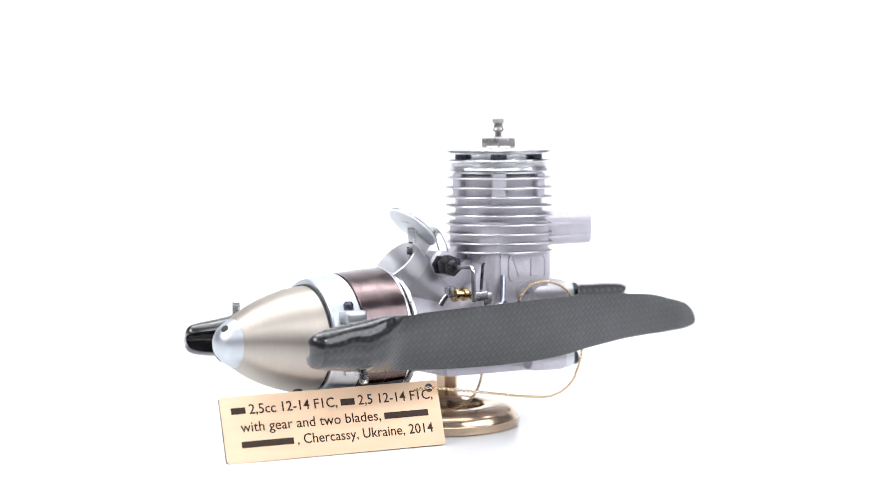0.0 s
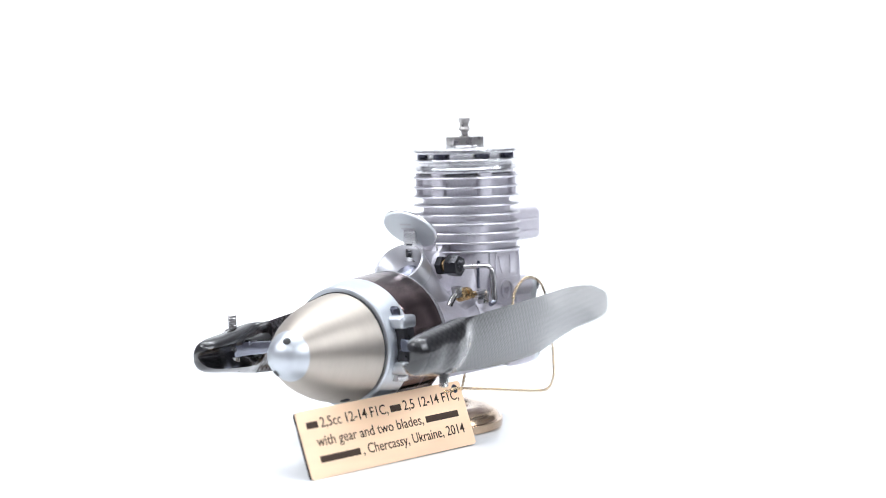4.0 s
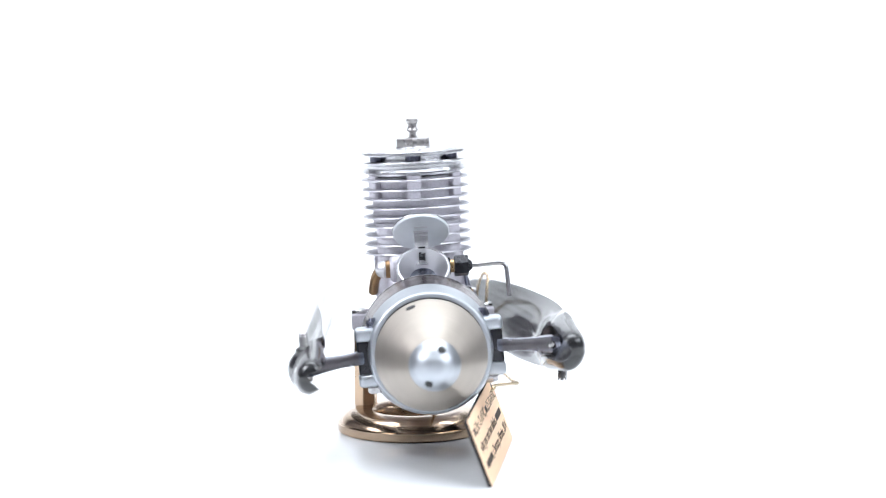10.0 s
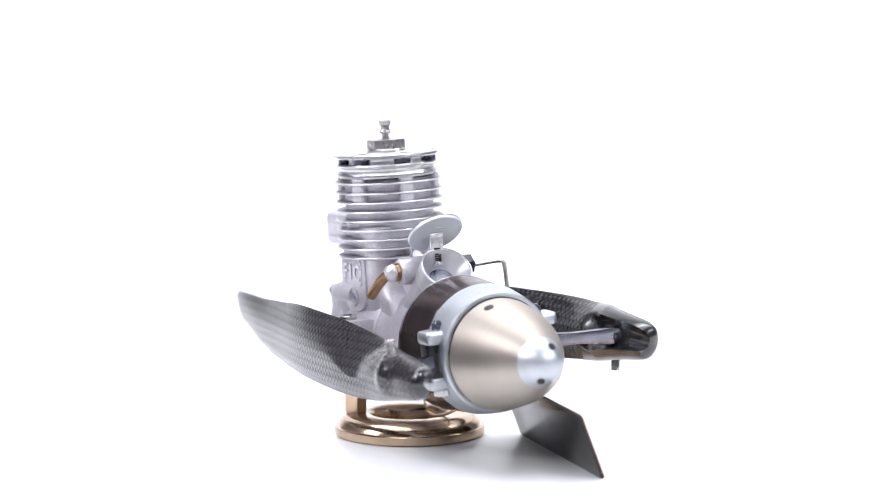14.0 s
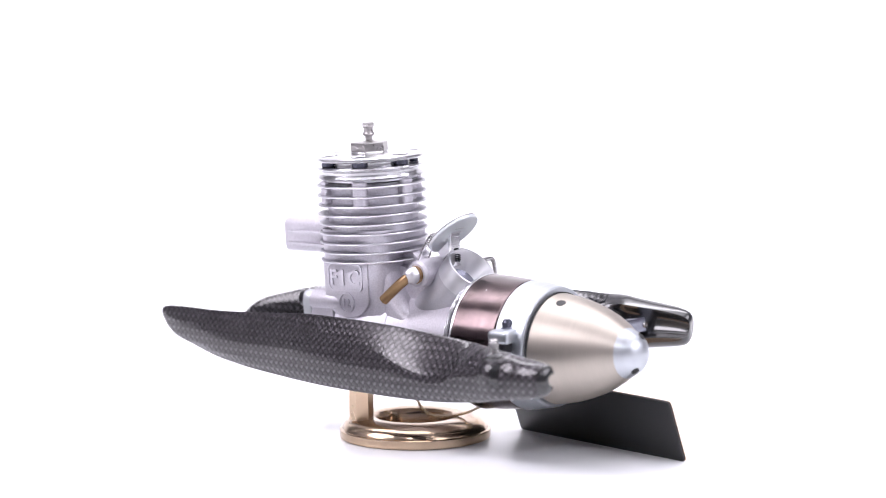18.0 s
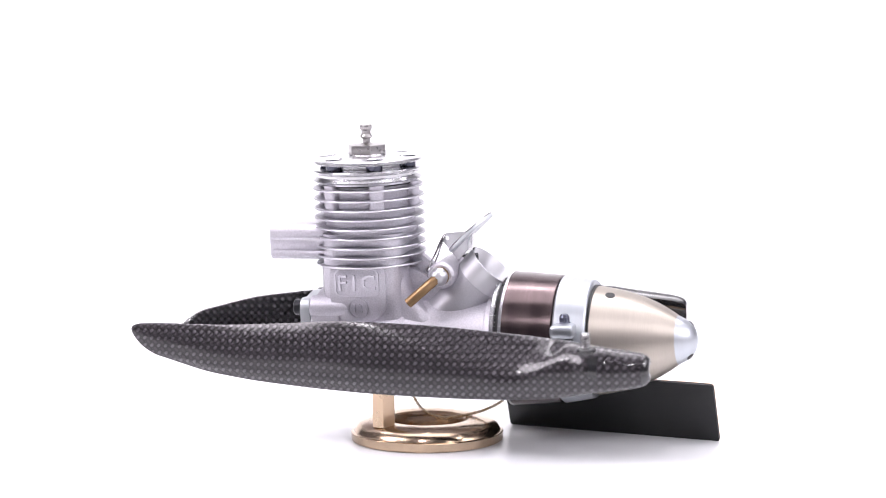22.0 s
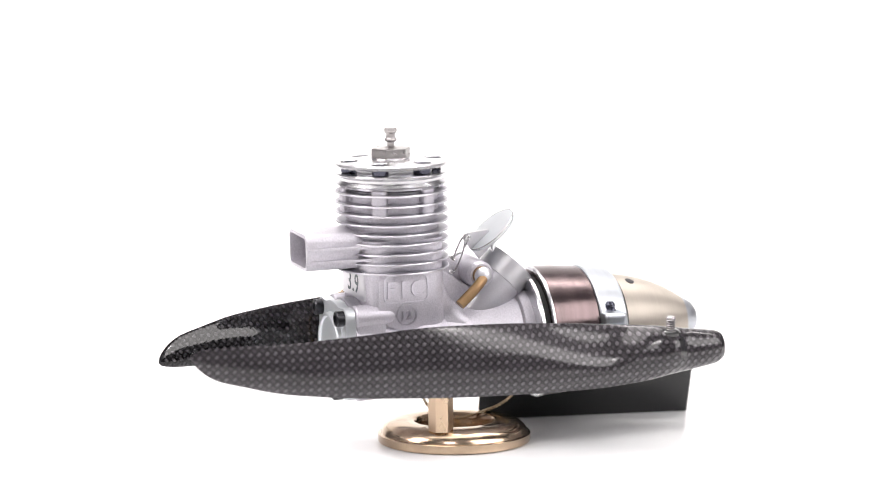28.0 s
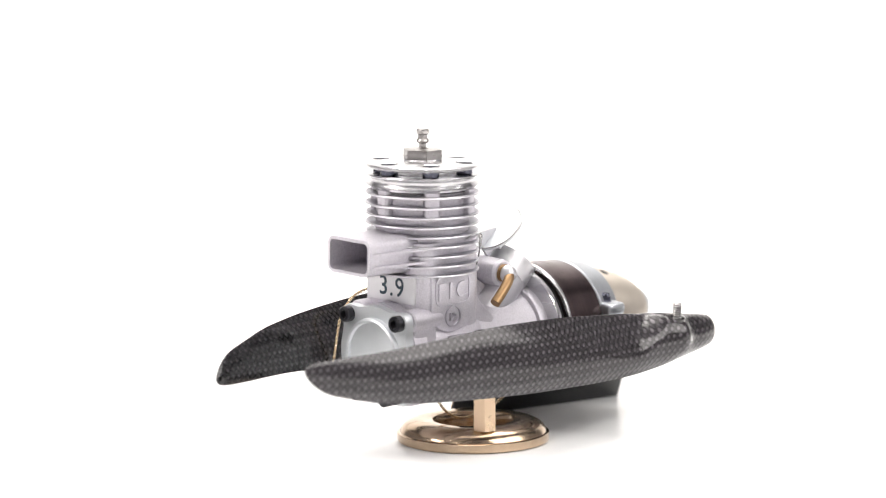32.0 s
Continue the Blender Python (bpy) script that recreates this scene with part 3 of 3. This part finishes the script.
    ear = part("wire_lug", prism([(-9.0, 21.0), (-12.6, 22.8), (-13.6, 22.7), (-17.6, 19.2), (-18.6, 17.6), (-18.6, 11.0), (-9.0, 11.0)], -1.4, 1.4, YZ, 0.3), CAST, engine, "flat cast lug with a hole for the wire")
    drill(ear, lathe([(0, -4), (0.75, -4), (0.75, 4), (0, 4)], mat_mm(0, -15.6, 17.9, 0, 90, 0), 24))


def build_fuel_fittings(engine):
    # needle housing across the intake: black nuts and a cranked wire lever on one side
    y, z = -21.0, 17.6
    m = mat_mm(0, y, z, 0, 90, 0)
    part("needle_bar", lathe([(0, -8.4), (2.9, -8.4), (3.5, -7.6), (3.7, 4.6), (3.0, 5.6), (0, 5.6)], m, 40), CAST, engine)
    m = mat_mm(0, y - 1.3, z + 0.1, 0, 90, 0)
    nut = part("needle_nut", prism(hexagon(4.9, 10), 8.4, 12.2, m, 0.35), BLACK_STEEL, engine, "black hexagonal needle nut")
    part("locknut", prism(hexagon(4.6, 25), 5.6, 7.4, m, 0.3), BLACK_STEEL, nut)
    part("brass_collar", lathe([(0, 7.2), (1.75, 7.2), (1.75, 8.6), (0, 8.6)], m, 24), BRASS, nut)
    part("nut_cone", lathe([(0, 12.0), (1.9, 12.0), (1.1, 13.1), (0, 13.1)], m, 24), BLACK_STEEL, nut)
    y2 = y - 1.3
    lever = [(11.8, y2, z), (14.5, y2, z), (18.0, y2, z + 0.2), (20.3, y2, z + 0.25), (21.5, y2, z - 0.1), (22.1, y2 - 0.1, z - 1.2), (22.3, y2 - 0.2, z - 4.0), (22.6, y2 - 0.3, z - 8.6)]
    part("needle_lever", tube(smooth_path(lever, 5), 0.62, 12), STEEL, nut, "cranked steel wire needle lever")
    # brass pipe with a bright ball joint on the other side
    ball = part("pipe_joint", lathe([(0, -2.3), (1.1, -2.1), (1.95, -1.35), (2.4, 0), (1.95, 1.35), (1.1, 2.1), (0, 2.3)], mat_mm(-10.0, y, z, 0, 90, 0), 32), FUNNEL, engine, "bright soldered ball joint")
    pipe = [(-9.0, y - 0.3, z + 0.3), (-10.6, y, z), (-11.6, y + 1.2, z - 1.0), (-12.4, y + 3.4, z - 2.9), (-13.0, y + 7.6, z - 6.4)]
    part("fuel_pipe", tube(smooth_path(pipe, 6), 1.32, 16), OLD_BRASS, ball, "dull brass fuel pipe")
    part("pipe_collar", lathe([(1.6, -1.5), (2.35, -1.5), (2.35, 0.0), (1.6, 0.0)], mat_mm(-8.0, y, z, 0, 90, 0), 32, closed=True), OLD_BRASS, ball)
    # brass jet with a bent steel nipple, lying along the case
    jet = part("brass_jet", lathe([(0, -2.6), (1.1, -2.6), (1.3, -2.2), (1.9, -2.0), (1.9, -1.2), (1.3, -1.0), (1.3, 0.6), (1.75, 0.8), (1.75, 1.8), (1.0, 2.8), (0, 2.8)], mat_mm(11.4, -19.8, 10.1, -90, 0, 0), 24), BRASS, engine, "small turned brass fuel jet")
    part("nipple", tube(smooth_path([(11.3, -22.4, 10.2), (11.2, -23.4, 10.1), (10.8, -24.2, 9.2), (10.3, -25.2, 7.4)], 5), 0.85, 12), STEEL, jet, "bent steel nipple")
    part("nipple_collar", lathe([(0, -1.3), (1.45, -1.3), (1.45, 1.3), (0, 1.3)], along((11.2, -22.7, 10.9), (11.2, -22.9, 12.2)), 20), STEEL, jet)
    part("clevis", box(13.0, -15.0, 9.5, 2.6, 4.6, 2.6, 0.5, None, box(12.6, -12.4, 8.6, 2.2, 2.8, 3.6, 0.5)), TURNED, jet, "small bright clevis")
    part("clip_wire", tube(smooth_path([(11.6, -12.4, 18.2), (11.5, -12.7, 17.2), (11.6, -13.0, 14.4), (12.0, -13.6, 11.0)], 5), 0.42, 8), DARK_STEEL, jet)
    part("bent_pin", tube(smooth_path([(11.6, -6.4, 14.4), (12.2, -6.8, 12.6), (13.2, -7.6, 9.0), (13.6, -8.4, 7.2), (13.4, -10.2, 6.6)], 5), 0.7, 10), ARM_STEEL, jet)


HUB = pose(0, 0, 0, 0, -2.4, 0)


def build_spinner(engine):
    turn = pose(0, 0, 0, 90, 0, 0)      # lathe height runs towards the nose
    drum = part("gear_drum", lathe([(0, 37.8), (16.6, 37.8), (17.3, 38.3), (17.0, 44), (16.35, 51.0), (15.9, 51.3), (0, 51.3)], turn, 128), DRUM, engine, "brown burnt-steel gearbox drum")
    part("drum_flange", lathe([(0, 34.9), (15.9, 34.9), (16.2, 35.2), (16.2, 36.0), (15.9, 36.3), (0, 36.3)], turn, 128), TURNED, drum, "thin bright flange behind the drum")
    # black ring fills in the shade between flange and drum
    part("drum_gap_shade", lathe([(0, 36.2), (15.3, 36.2), (15.3, 37.9), (0, 37.9)], turn, 96), GAP, drum, "black ring painted as the shaded gap behind the drum")
    part("drum_edge", lathe([(16.4, 37.7), (17.25, 37.7), (17.42, 38.0), (17.38, 38.5), (16.4, 38.5)], turn, 128, closed=True), TURNED, drum, "bright bevelled rear edge of the drum")
    m = along((-8.2, -43.3, 14.4), (-8.2 * 1.1, -43.3, 14.4 * 1.1))
    part("drum_screw", lathe([(0, -0.3), (0.85, -0.3), (0.85, 0.35), (0.6, 0.45), (0.5, 0.1), (0, 0.1)], m, 20), STEEL, drum)
    ring = part("hub_ring", lathe([(12.0, 51.5), (16.2, 51.5), (16.5, 51.9), (16.0, 55), (15.2, 59.2), (14.8, 59.6), (12.0, 59.6)], turn, 128, closed=True), SILVER, engine, "bright silver hub ring with blade lugs")
    ring.matrix_basis = HUB
    # black ring paints the shade between hub ring and cone
    part("gap_ring", lathe([(0, 59.3), (13.9, 59.3), (13.9, 60.3), (0, 60.3)], turn, 96), GAP, ring, "thin black ring painted as the shaded gap behind the cone")
    for side in (-1, 1):
        for up in (-1, 1):
            part("blade_lug", box(side * 15.7, -54.6, up * 5.7, 5.4, 6.2, 3.4, 1.3, None, None, 4), SILVER, ring)
            if up > 0:
                screw = lathe([(0, 0), (1.7, 0), (1.7, 0.5), (1.3, 0.8), (1.3, 2.0), (0.8, 2.7), (0, 2.8)], mat_mm(side * 13.7, -54.6, 6.9), 24)
                box(side * 13.7, -54.6, 8.3, 3.2, 0.5, 1.4, 0.1, None, screw)
                part("lug_screw", screw, DARK_STEEL, ring, "dark slotted screw in the lug")
            else:
                part("lug_nut", prism(hexagon(3.7, 10), 0, 2.2, mat_mm(side * 14.2, -54.6, -7.0, 180, 0, 0), 0.3), STEEL, ring, "bright hexagonal nut under the lug")
        part("hinge_block", box(side * 16.2, -54.6, 0, 4.0, 4.6, 9.8, 1.2, None, None, 3), BLACK_STEEL, ring, "black steel blade hinge block")
    prof = [(0, 60.0), (13.9, 60.0), (14.0, 60.3), (13.55, 63.2), (12.95, 66.2), (12.05, 69.4), (10.9, 72.6), (9.45, 75.8), (7.7, 78.8), (6.35, 80.8), (0, 80.8)]
    cone = part("spinner", lathe(prof, turn, 128), CHAMPAGNE, engine, "champagne-coloured turned spinner cone", sharp=25)
    tip = Matrix.Translation((0, -0.0857, 0))
    cone.matrix_basis = HUB @ tip @ pose(0, 0, 0, -0.8, 0, 0) @ tip.inverted()
    part("spinner_tip", lathe([(0, 80.7), (6.3, 80.75), (5.6, 82.2), (4.4, 84.0), (3.0, 85.1), (1.4, 85.6), (0, 85.7)], turn, 64), SILVER, cone, "bright rounded spinner tip")
    for ang, y, r, size, slope in ((108, -64.6, 13.3, 1.25, 0.22), (288, -64.6, 13.3, 1.25, 0.22), (64, -84.0, 4.4, 1.0, 1.0), (244, -84.0, 4.4, 1.0, 1.0)):
        a = radians(ang)
        p, out = Vector((r * math.cos(a), y, r * math.sin(a))), Vector((math.cos(a), -slope, math.sin(a)))
        # black discs on the surface stand for the shaded depth of holes
        part("spinner_hole", lathe([(0, -0.5), (size, -0.5), (size, 0.05), (size * 0.6, 0.12), (0, 0.14)], along(p, p + out), 24), GAP, cone, "small dark cross hole")


# Stations along the folded blade: y, upper edge x z, lower edge x z, thickness, outward belly.
BLADE = ((59.5, -22.6, 5.9, -22.7, 5.5, 0.2, 0.0), (59.1, -22.6, 6.5, -22.8, 4.5, 0.3, 0.05), (58.0, -22.6, 7.0, -23.1, 3.0, 0.6, 0.1), (56.0, -22.8, 7.3, -23.5, 1.2, 0.8, 0.2), (52.5, -23.1, 7.5, -24.1, -0.7, 1.0, 0.35),
         (46.0, -23.8, 7.5, -24.9, -2.5, 1.2, 0.6), (39.0, -24.2, 7.4, -26.0, -4.4, 1.4, 0.8), (32.0, -24.3, 7.4, -27.0, -5.4, 1.5, 0.9), (24.0, -24.8, 7.8, -27.8, -6.4, 1.6, 1.0),
         (14.0, -26.0, 8.3, -28.9, -7.3, 1.7, 1.1), (4.0, -27.4, 9.1, -30.0, -7.9, 1.8, 1.2), (-8.0, -28.0, 9.1, -32.0, -8.4, 2.0, 1.3), (-24.0, -28.4, 8.5, -33.4, -8.8, 2.3, 1.3),
         (-36.0, -28.8, 7.6, -33.5, -9.0, 2.8, 1.2), (-46.0, -29.1, 6.7, -33.2, -9.0, 3.8, 1.0), (-53.0, -29.0, 5.9, -32.8, -8.6, 5.4, 0.6), (-59.0, -28.6, 5.0, -32.2, -7.9, 7.2, 0.3),
         (-64.0, -28.4, 4.2, -31.8, -7.2, 8.2, 0.1), (-70.0, -28.6, 3.2, -31.4, -6.5, 8.0, 0.0), (-75.5, -28.8, 2.5, -31.0, -5.8, 7.0, 0.0), (-78.2, -29.0, 1.9, -30.6, -5.0, 5.6, 0.0), (-79.2, -29.2, 0.9, -30.4, -4.0, 3.6, 0.0))


def smooth_rows(rows, step):
    """Rows of numbers carried smoothly through every given row."""
    p = [np.array(r) for r in rows]
    p = [2 * p[0] - p[1]] + p + [2 * p[-1] - p[-2]]
    out = []
    for a, b, c, d in zip(p, p[1:], p[2:], p[3:]):
        for k in range(step):
            t = k / step
            q = 0.5 * (2 * b + (c - a) * t + (2 * a - 5 * b + 4 * c - d) * t * t + (3 * b - a - 3 * c + d) * t ** 3)
            out.append(q)
    out = np.array(out + [p[-2]])
    # fair the twist most, the outline a little
    for cols, passes in (((1, 3), 60), ((2, 4, 5, 6), 8)):
        for k in range(passes):
            for c in cols:
                out[1:-1, c] = 0.25 * out[:-2, c] + 0.5 * out[1:-1, c] + 0.25 * out[2:, c]
    out[:, 5] = np.maximum(out[:, 5], 0.05)
    return [[float(v) for v in q] for q in out]


def ease(a, b, x):
    t = min(1.0, max(0.0, (x - a) / (b - a)))
    return t * t * (3 - 2 * t)


def blade_mesh(swell, open_root, carved):
    """A folded blade: thin aerofoil with a long hollow swept into its upper edge before the hinge boss."""
    n = 30
    sections = []
    for y, xu, zu, xl, zl, th, belly in smooth_rows(BLADE, 6):
        thick = ease(-50.0, -60.0, y)
        zu, zl, th = zu + swell * thick, zl - (swell + 0.2) * thick, th * (1 + 0.16 * swell * thick)
        a, b = Vector((xu, y, zu)), Vector((xl, y, zl))
        chord = (b - a)
        out = Vector((-chord.z, 0, chord.x)).normalized()
        if out.x > 0:
            out = -out
        root = min(1.0, max(0.0, (-54.0 - y) / 6.0))
        line = 0.52 * math.exp(-((y + 46.0) / (11.0 if y < -46 else 21.0)) ** 2)
        depth = 2.3 * carved * ease(-4.0, -44.0, y) * ease(-60.5, -54.0, y)
        front, rear = (1.0, 1.0) if carved else (0.45 + 0.55 * thick, 1.45 - 0.45 * thick)
        boss = (0.3 + 0.8 * carved) * math.exp(-((y + 64.0) / 2.4) ** 2) - 0.45 * math.exp(-((y + 69.0) / 2.6) ** 2)
        curl = 0.8 * carved * ease(57.0, 40.0, y) * ease(-66.0, -50.0, y)

        def hollow(s):
            return depth * (1.0 - ease(line - 0.28, line + 0.26, s)) + curl * ease(0.80, 1.0, s) ** 1.5

        loop = []
        for k in range(n + 1):
            s = 0.5 - 0.5 * math.cos(math.pi * k / n)
            bow = math.sin(math.pi * s)
            fat = bow ** (0.75 - 0.3 * root)
            loop.append(a + chord * s + out * (0.35 * carved * belly * bow + th * 0.5 * front * fat + boss * bow - hollow(s)))
        for k in range(n - 1, 0, -1):
            s = 0.5 - 0.5 * math.cos(math.pi * k / n)
            bow = math.sin(math.pi * s)
            fat = bow ** (0.75 - 0.3 * root)
            slot = root * max(0.0, math.sin(math.pi * min(1.0, max(0.0, (s - 0.2) / 0.56)))) ** 0.5
            loop.append(a + chord * s + out * (0.35 * carved * belly * bow - th * 0.5 * rear * fat + slot * th * open_root - hollow(s)))
        sections.append([HUB.inverted() @ p for p in loop])
    return loft(sections)


def build_blades(engine):
    for side in (-1, 1):
        turn = HUB @ pose(0, 0, 0, 0, 0 if side < 0 else 180, 0)
        hinge = Matrix.Translation(Vector((-31.0, -63.8, 0)) * MM)
        swing = Matrix() if side < 0 else Matrix.Translation(Vector((-1.7, 2.5, 1.0)) * MM) @ hinge @ pose(0, 0, 0, -2.2, 7.0, -7.0) @ hinge.inverted()
        blade = part("propeller_blade", blade_mesh(0.1, 0.66, 1) if side < 0 else blade_mesh(0.75, 0.42, 0), CARBON if side < 0 else CARBON_SHADED, engine, "folded glossy carbon-fibre propeller blade", sharp=50)
        blade.data.materials.append(LACQUER)
        blade.data.materials.append(CARBON_FINE)
        for f in blade.data.polygons:
            if f.center.y < -0.054 and (f.normal.x > 0.1 or (f.normal.y < -0.35 and f.center.y < -0.06)):
                f.material_index = 1
            elif side > 0 and f.normal.x < -0.15:
                f.material_index = 2
        blade.matrix_basis = turn @ swing
        prof = [(0, -6.0), (1.3, -6.0)]
        for k in range(8):
            prof += [(1.3, 3.6 + 0.6 * k), (1.0, 3.9 + 0.6 * k)]
        prof += [(1.25, 8.5), (0.9, 8.8), (0, 8.8)]
        part("hinge_screw", lathe(prof, mat_mm(-31.0, -63.8, 0), 24), STEEL, blade, "threaded steel hinge screw")
        part("screw_boss", lathe([(0, 1.0), (2.9, 1.0), (2.7, 4.6), (2.2, 5.2), (1.6, 5.4), (0, 5.4)], mat_mm(-30.6, -63.8, 0), 32), LACQUER, blade)
        arm = [[Vector((x, y + w, -h)), Vector((x, y + w, h)), Vector((x, y - w, h)), Vector((x, y - w, -h))] for x, y, w, h in ((-14.5, -54.4, 1.6, 1.7), (-17.8, -55.8, 1.6, 1.7), (-22.0, -58.6, 1.4, 1.5), (-26.5, -61.6, 1.6, 1.8), (-29.5, -63.4, 2.2, 2.2), (-31.6, -64.2, 1.6, 2.0))]
        bm = loft(arm)
        bmesh.ops.bevel(bm, geom=[e for e in bm.edges if abs(e.verts[0].co.x - e.verts[1].co.x) > 0.5], offset=0.6, segments=2, profile=0.6, affect="EDGES")
        a = part("blade_arm", bm, ARM_STEEL, engine, "blued steel arm between hub and blade")
        a.matrix_basis = turn
        part("arm_screw", lathe([(0, 0), (0.9, 0), (0.9, 0.4), (0.5, 0.5), (0.45, 0.2), (0, 0.2)], along((-29.6, -65.5, 0), (-29.6, -66.5, 0)), 20), STEEL, a)


def build_engine():
    e = thing("model_engine", ENGINE_POSE, "small geared model aircraft engine of sandblasted aluminium with folded carbon propeller", "model engine")
    build_crankcase(e)
    build_cylinder(e)
    build_head(e)
    build_intake(e)
    build_fuel_fittings(e)
    build_spinner(e)
    build_blades(e)
    return e


# ---- the tag and its chain ----
TAG_O, TAG_U, TAG_V = Vector((1.46, -70.39, 0.08)), Vector((0.21, 0.978, 0.004)).normalized(), Vector((-0.351, 0.042, 0.935)).normalized()
TAG_L, TAG_H, TAG_T = 59.0, 16.95, 1.0


def tag_pose():
    n = TAG_U.cross(TAG_V).normalized()
    v = n.cross(TAG_U).normalized()
    m = Matrix((TAG_U, v, n)).transposed().to_4x4()
    return Matrix.Translation(TAG_O * MM) @ m


def engraved_line(bm, bits, left, right, base, size):
    """Words, and plain bars given as numbers of widths, set from left to right and fitted to the line."""
    x, placed = 0.0, []
    for bit in bits:
        if isinstance(bit, (int, float)):
            placed.append((x, bit * size, None))
            x += (bit + 0.28) * size
        else:
            lo, hi = text_width(bit, size)
            placed.append((x - lo, hi - lo, bit))
            x += hi - lo + 0.28 * size
    k = (right - left) / (x - 0.28 * size)
    for x, w, bit in placed:
        if bit is None:
            box(left + (x + w / 2) * k, base + size * 0.27, 0.02, w * k, size * 0.46, 0.06, 0.0, None, bm)
        else:
            letters(bit, size, 0.025, Matrix.Translation((left + x * k, base, 0.03)) @ Matrix.Diagonal((k, 1, 1, 1)), bm, bold=0.02)


def build_tag():
    t = thing("name_tag", tag_pose(), "pale plywood tag with engraved brown text, leaning on its edge", "tag")
    outline = [(x + TAG_L / 2, y + TAG_H / 2) for x, y in rounded(TAG_L, TAG_H, 0.9, 4)]
    part("front_face", prism(outline, -0.12, 0.0, None, 0.03), PLY, t)
    part("board", prism([(x + (0.05 if x < TAG_L / 2 else -0.05), y + (0.05 if y < TAG_H / 2 else -0.05)) for x, y in outline], -TAG_T + 0.15, -0.11), BURNT, t, "dark burnt cut edge")
    part("back_face", prism(outline, -TAG_T, -TAG_T + 0.16, None, 0.05), BLACK_PAINT, t, "glossy black back")
    bm = bmesh.new()
    engraved_line(bm, [1.1, "2,5cc 12-14 F1C,", 1.1, "2,5 12-14 F1C,"], 2.7, 57.2, 12.2, 3.6)
    engraved_line(bm, ["with gear and two blades,", 3.35], 4.7, 55.4, 7.75, 3.6)
    engraved_line(bm, [4.0, ", Chercassy, Ukraine, 2014"], 4.4, 56.1, 3.55, 3.6)
    part("engraved_text", bm, ENGRAVED, t, "dark engraved lettering in three lines")
    part("hole_rim", lathe([(0.55, 0.04), (1.0, 0.04), (1.15, -0.05), (0.55, -0.05)], mat_mm(TAG_L - 2.4, TAG_H - 1.9, 0.03), 28, closed=True), DARK_STEEL, t)
    part("hole", lathe([(0, 0), (0.6, 0), (0.6, 0.06), (0, 0.06)], mat_mm(TAG_L - 2.4, TAG_H - 1.9, 0.0), 20), BLACK_PAINT, t)
    return t


def rope(points, bm):
    """A fine twisted chain: two strands round the path."""
    pts = smooth_path(points, 10)
    dense = [pts[0]]
    for a, b in zip(pts, pts[1:]):
        k = max(1, int((b - a).length / 0.22))
        dense += [a.lerp(b, (i + 1) / k) for i in range(k)]
    for phase in (0.0, math.pi):
        run, side, strand = 0.0, None, []
        for i, p in enumerate(dense):
            d = (dense[min(i + 1, len(dense) - 1)] - dense[max(i - 1, 0)]).normalized()
            side = d.orthogonal().normalized() if side is None else (side - d * side.dot(d)).normalized()
            if i:
                run += (p - dense[i - 1]).length
            a = run * 2 * math.pi / 2.3 + phase
            strand.append(p + 0.27 * (math.cos(a) * side + math.sin(a) * d.cross(side)))
        tube(strand, 0.21, 6, bm)


def build_chain():
    c = thing("gold_chain", at(12.0, 25.0, 0), "thin twisted gold chain looped round the engine and through the tag", "chain")
    hole = tag_pose() @ (Vector((TAG_L - 2.4, TAG_H - 1.9, 0.4)) * MM) / MM
    hole = Vector(hole)
    o = Vector((12.0, 25.0, 0))
    long = [hole, (15.4, -2, 12.9), (18.2, 10, 10.9), (17.8, 19, 10.1), (15.6, 26.6, 12.0), (13.5, 30.6, 15.0), (11.3, 34.0, 20), (10, 33.9, 28), (10, 32.2, 33.5), (10.5, 27.7, 37.7), (10.8, 22, 39.4), (11, 17, 38.9), (10.4, 14.0, 36.0), (10, 13.4, 31.0)]
    under = [hole, (8.0, -17.6, 14.2), (1.0, -17.0, 12.6), (-5.4, -14.4, 10.0), (-6.6, -10.5, 7.8), (-6.3, -6.4, 6.35), (-5.9, -2.0, 5.2), (-5.6, 1.5, 4.7), (-5.2, 5.0, 5.2), (-4.5, 8.0, 6.9), (-3.8, 10.0, 9.4), (-3.5, 11.2, 12.5), (-3.5, 11.6, 15.0)]
    for path in (long, under):
        bm = bmesh.new()
        rope([Vector(p) - o for p in path], bm)
        part("chain_strand", bm, GOLD, c, sharp=60)
    return c


build_set()
build_room()
turntable = build_turntable()
stand = build_stand()
engine = build_engine()
tag = build_tag()
chain = build_chain()


def motions():
    """Everything on the platter goes round with it."""
    for ob in (turntable, stand, engine, tag, chain):
        rest = ob.matrix_world.copy()
        walk(ob, [(float(s), pose(0, 0, 0, 0, 0, a) @ rest) for s, a in enumerate(TURN)])


motions()
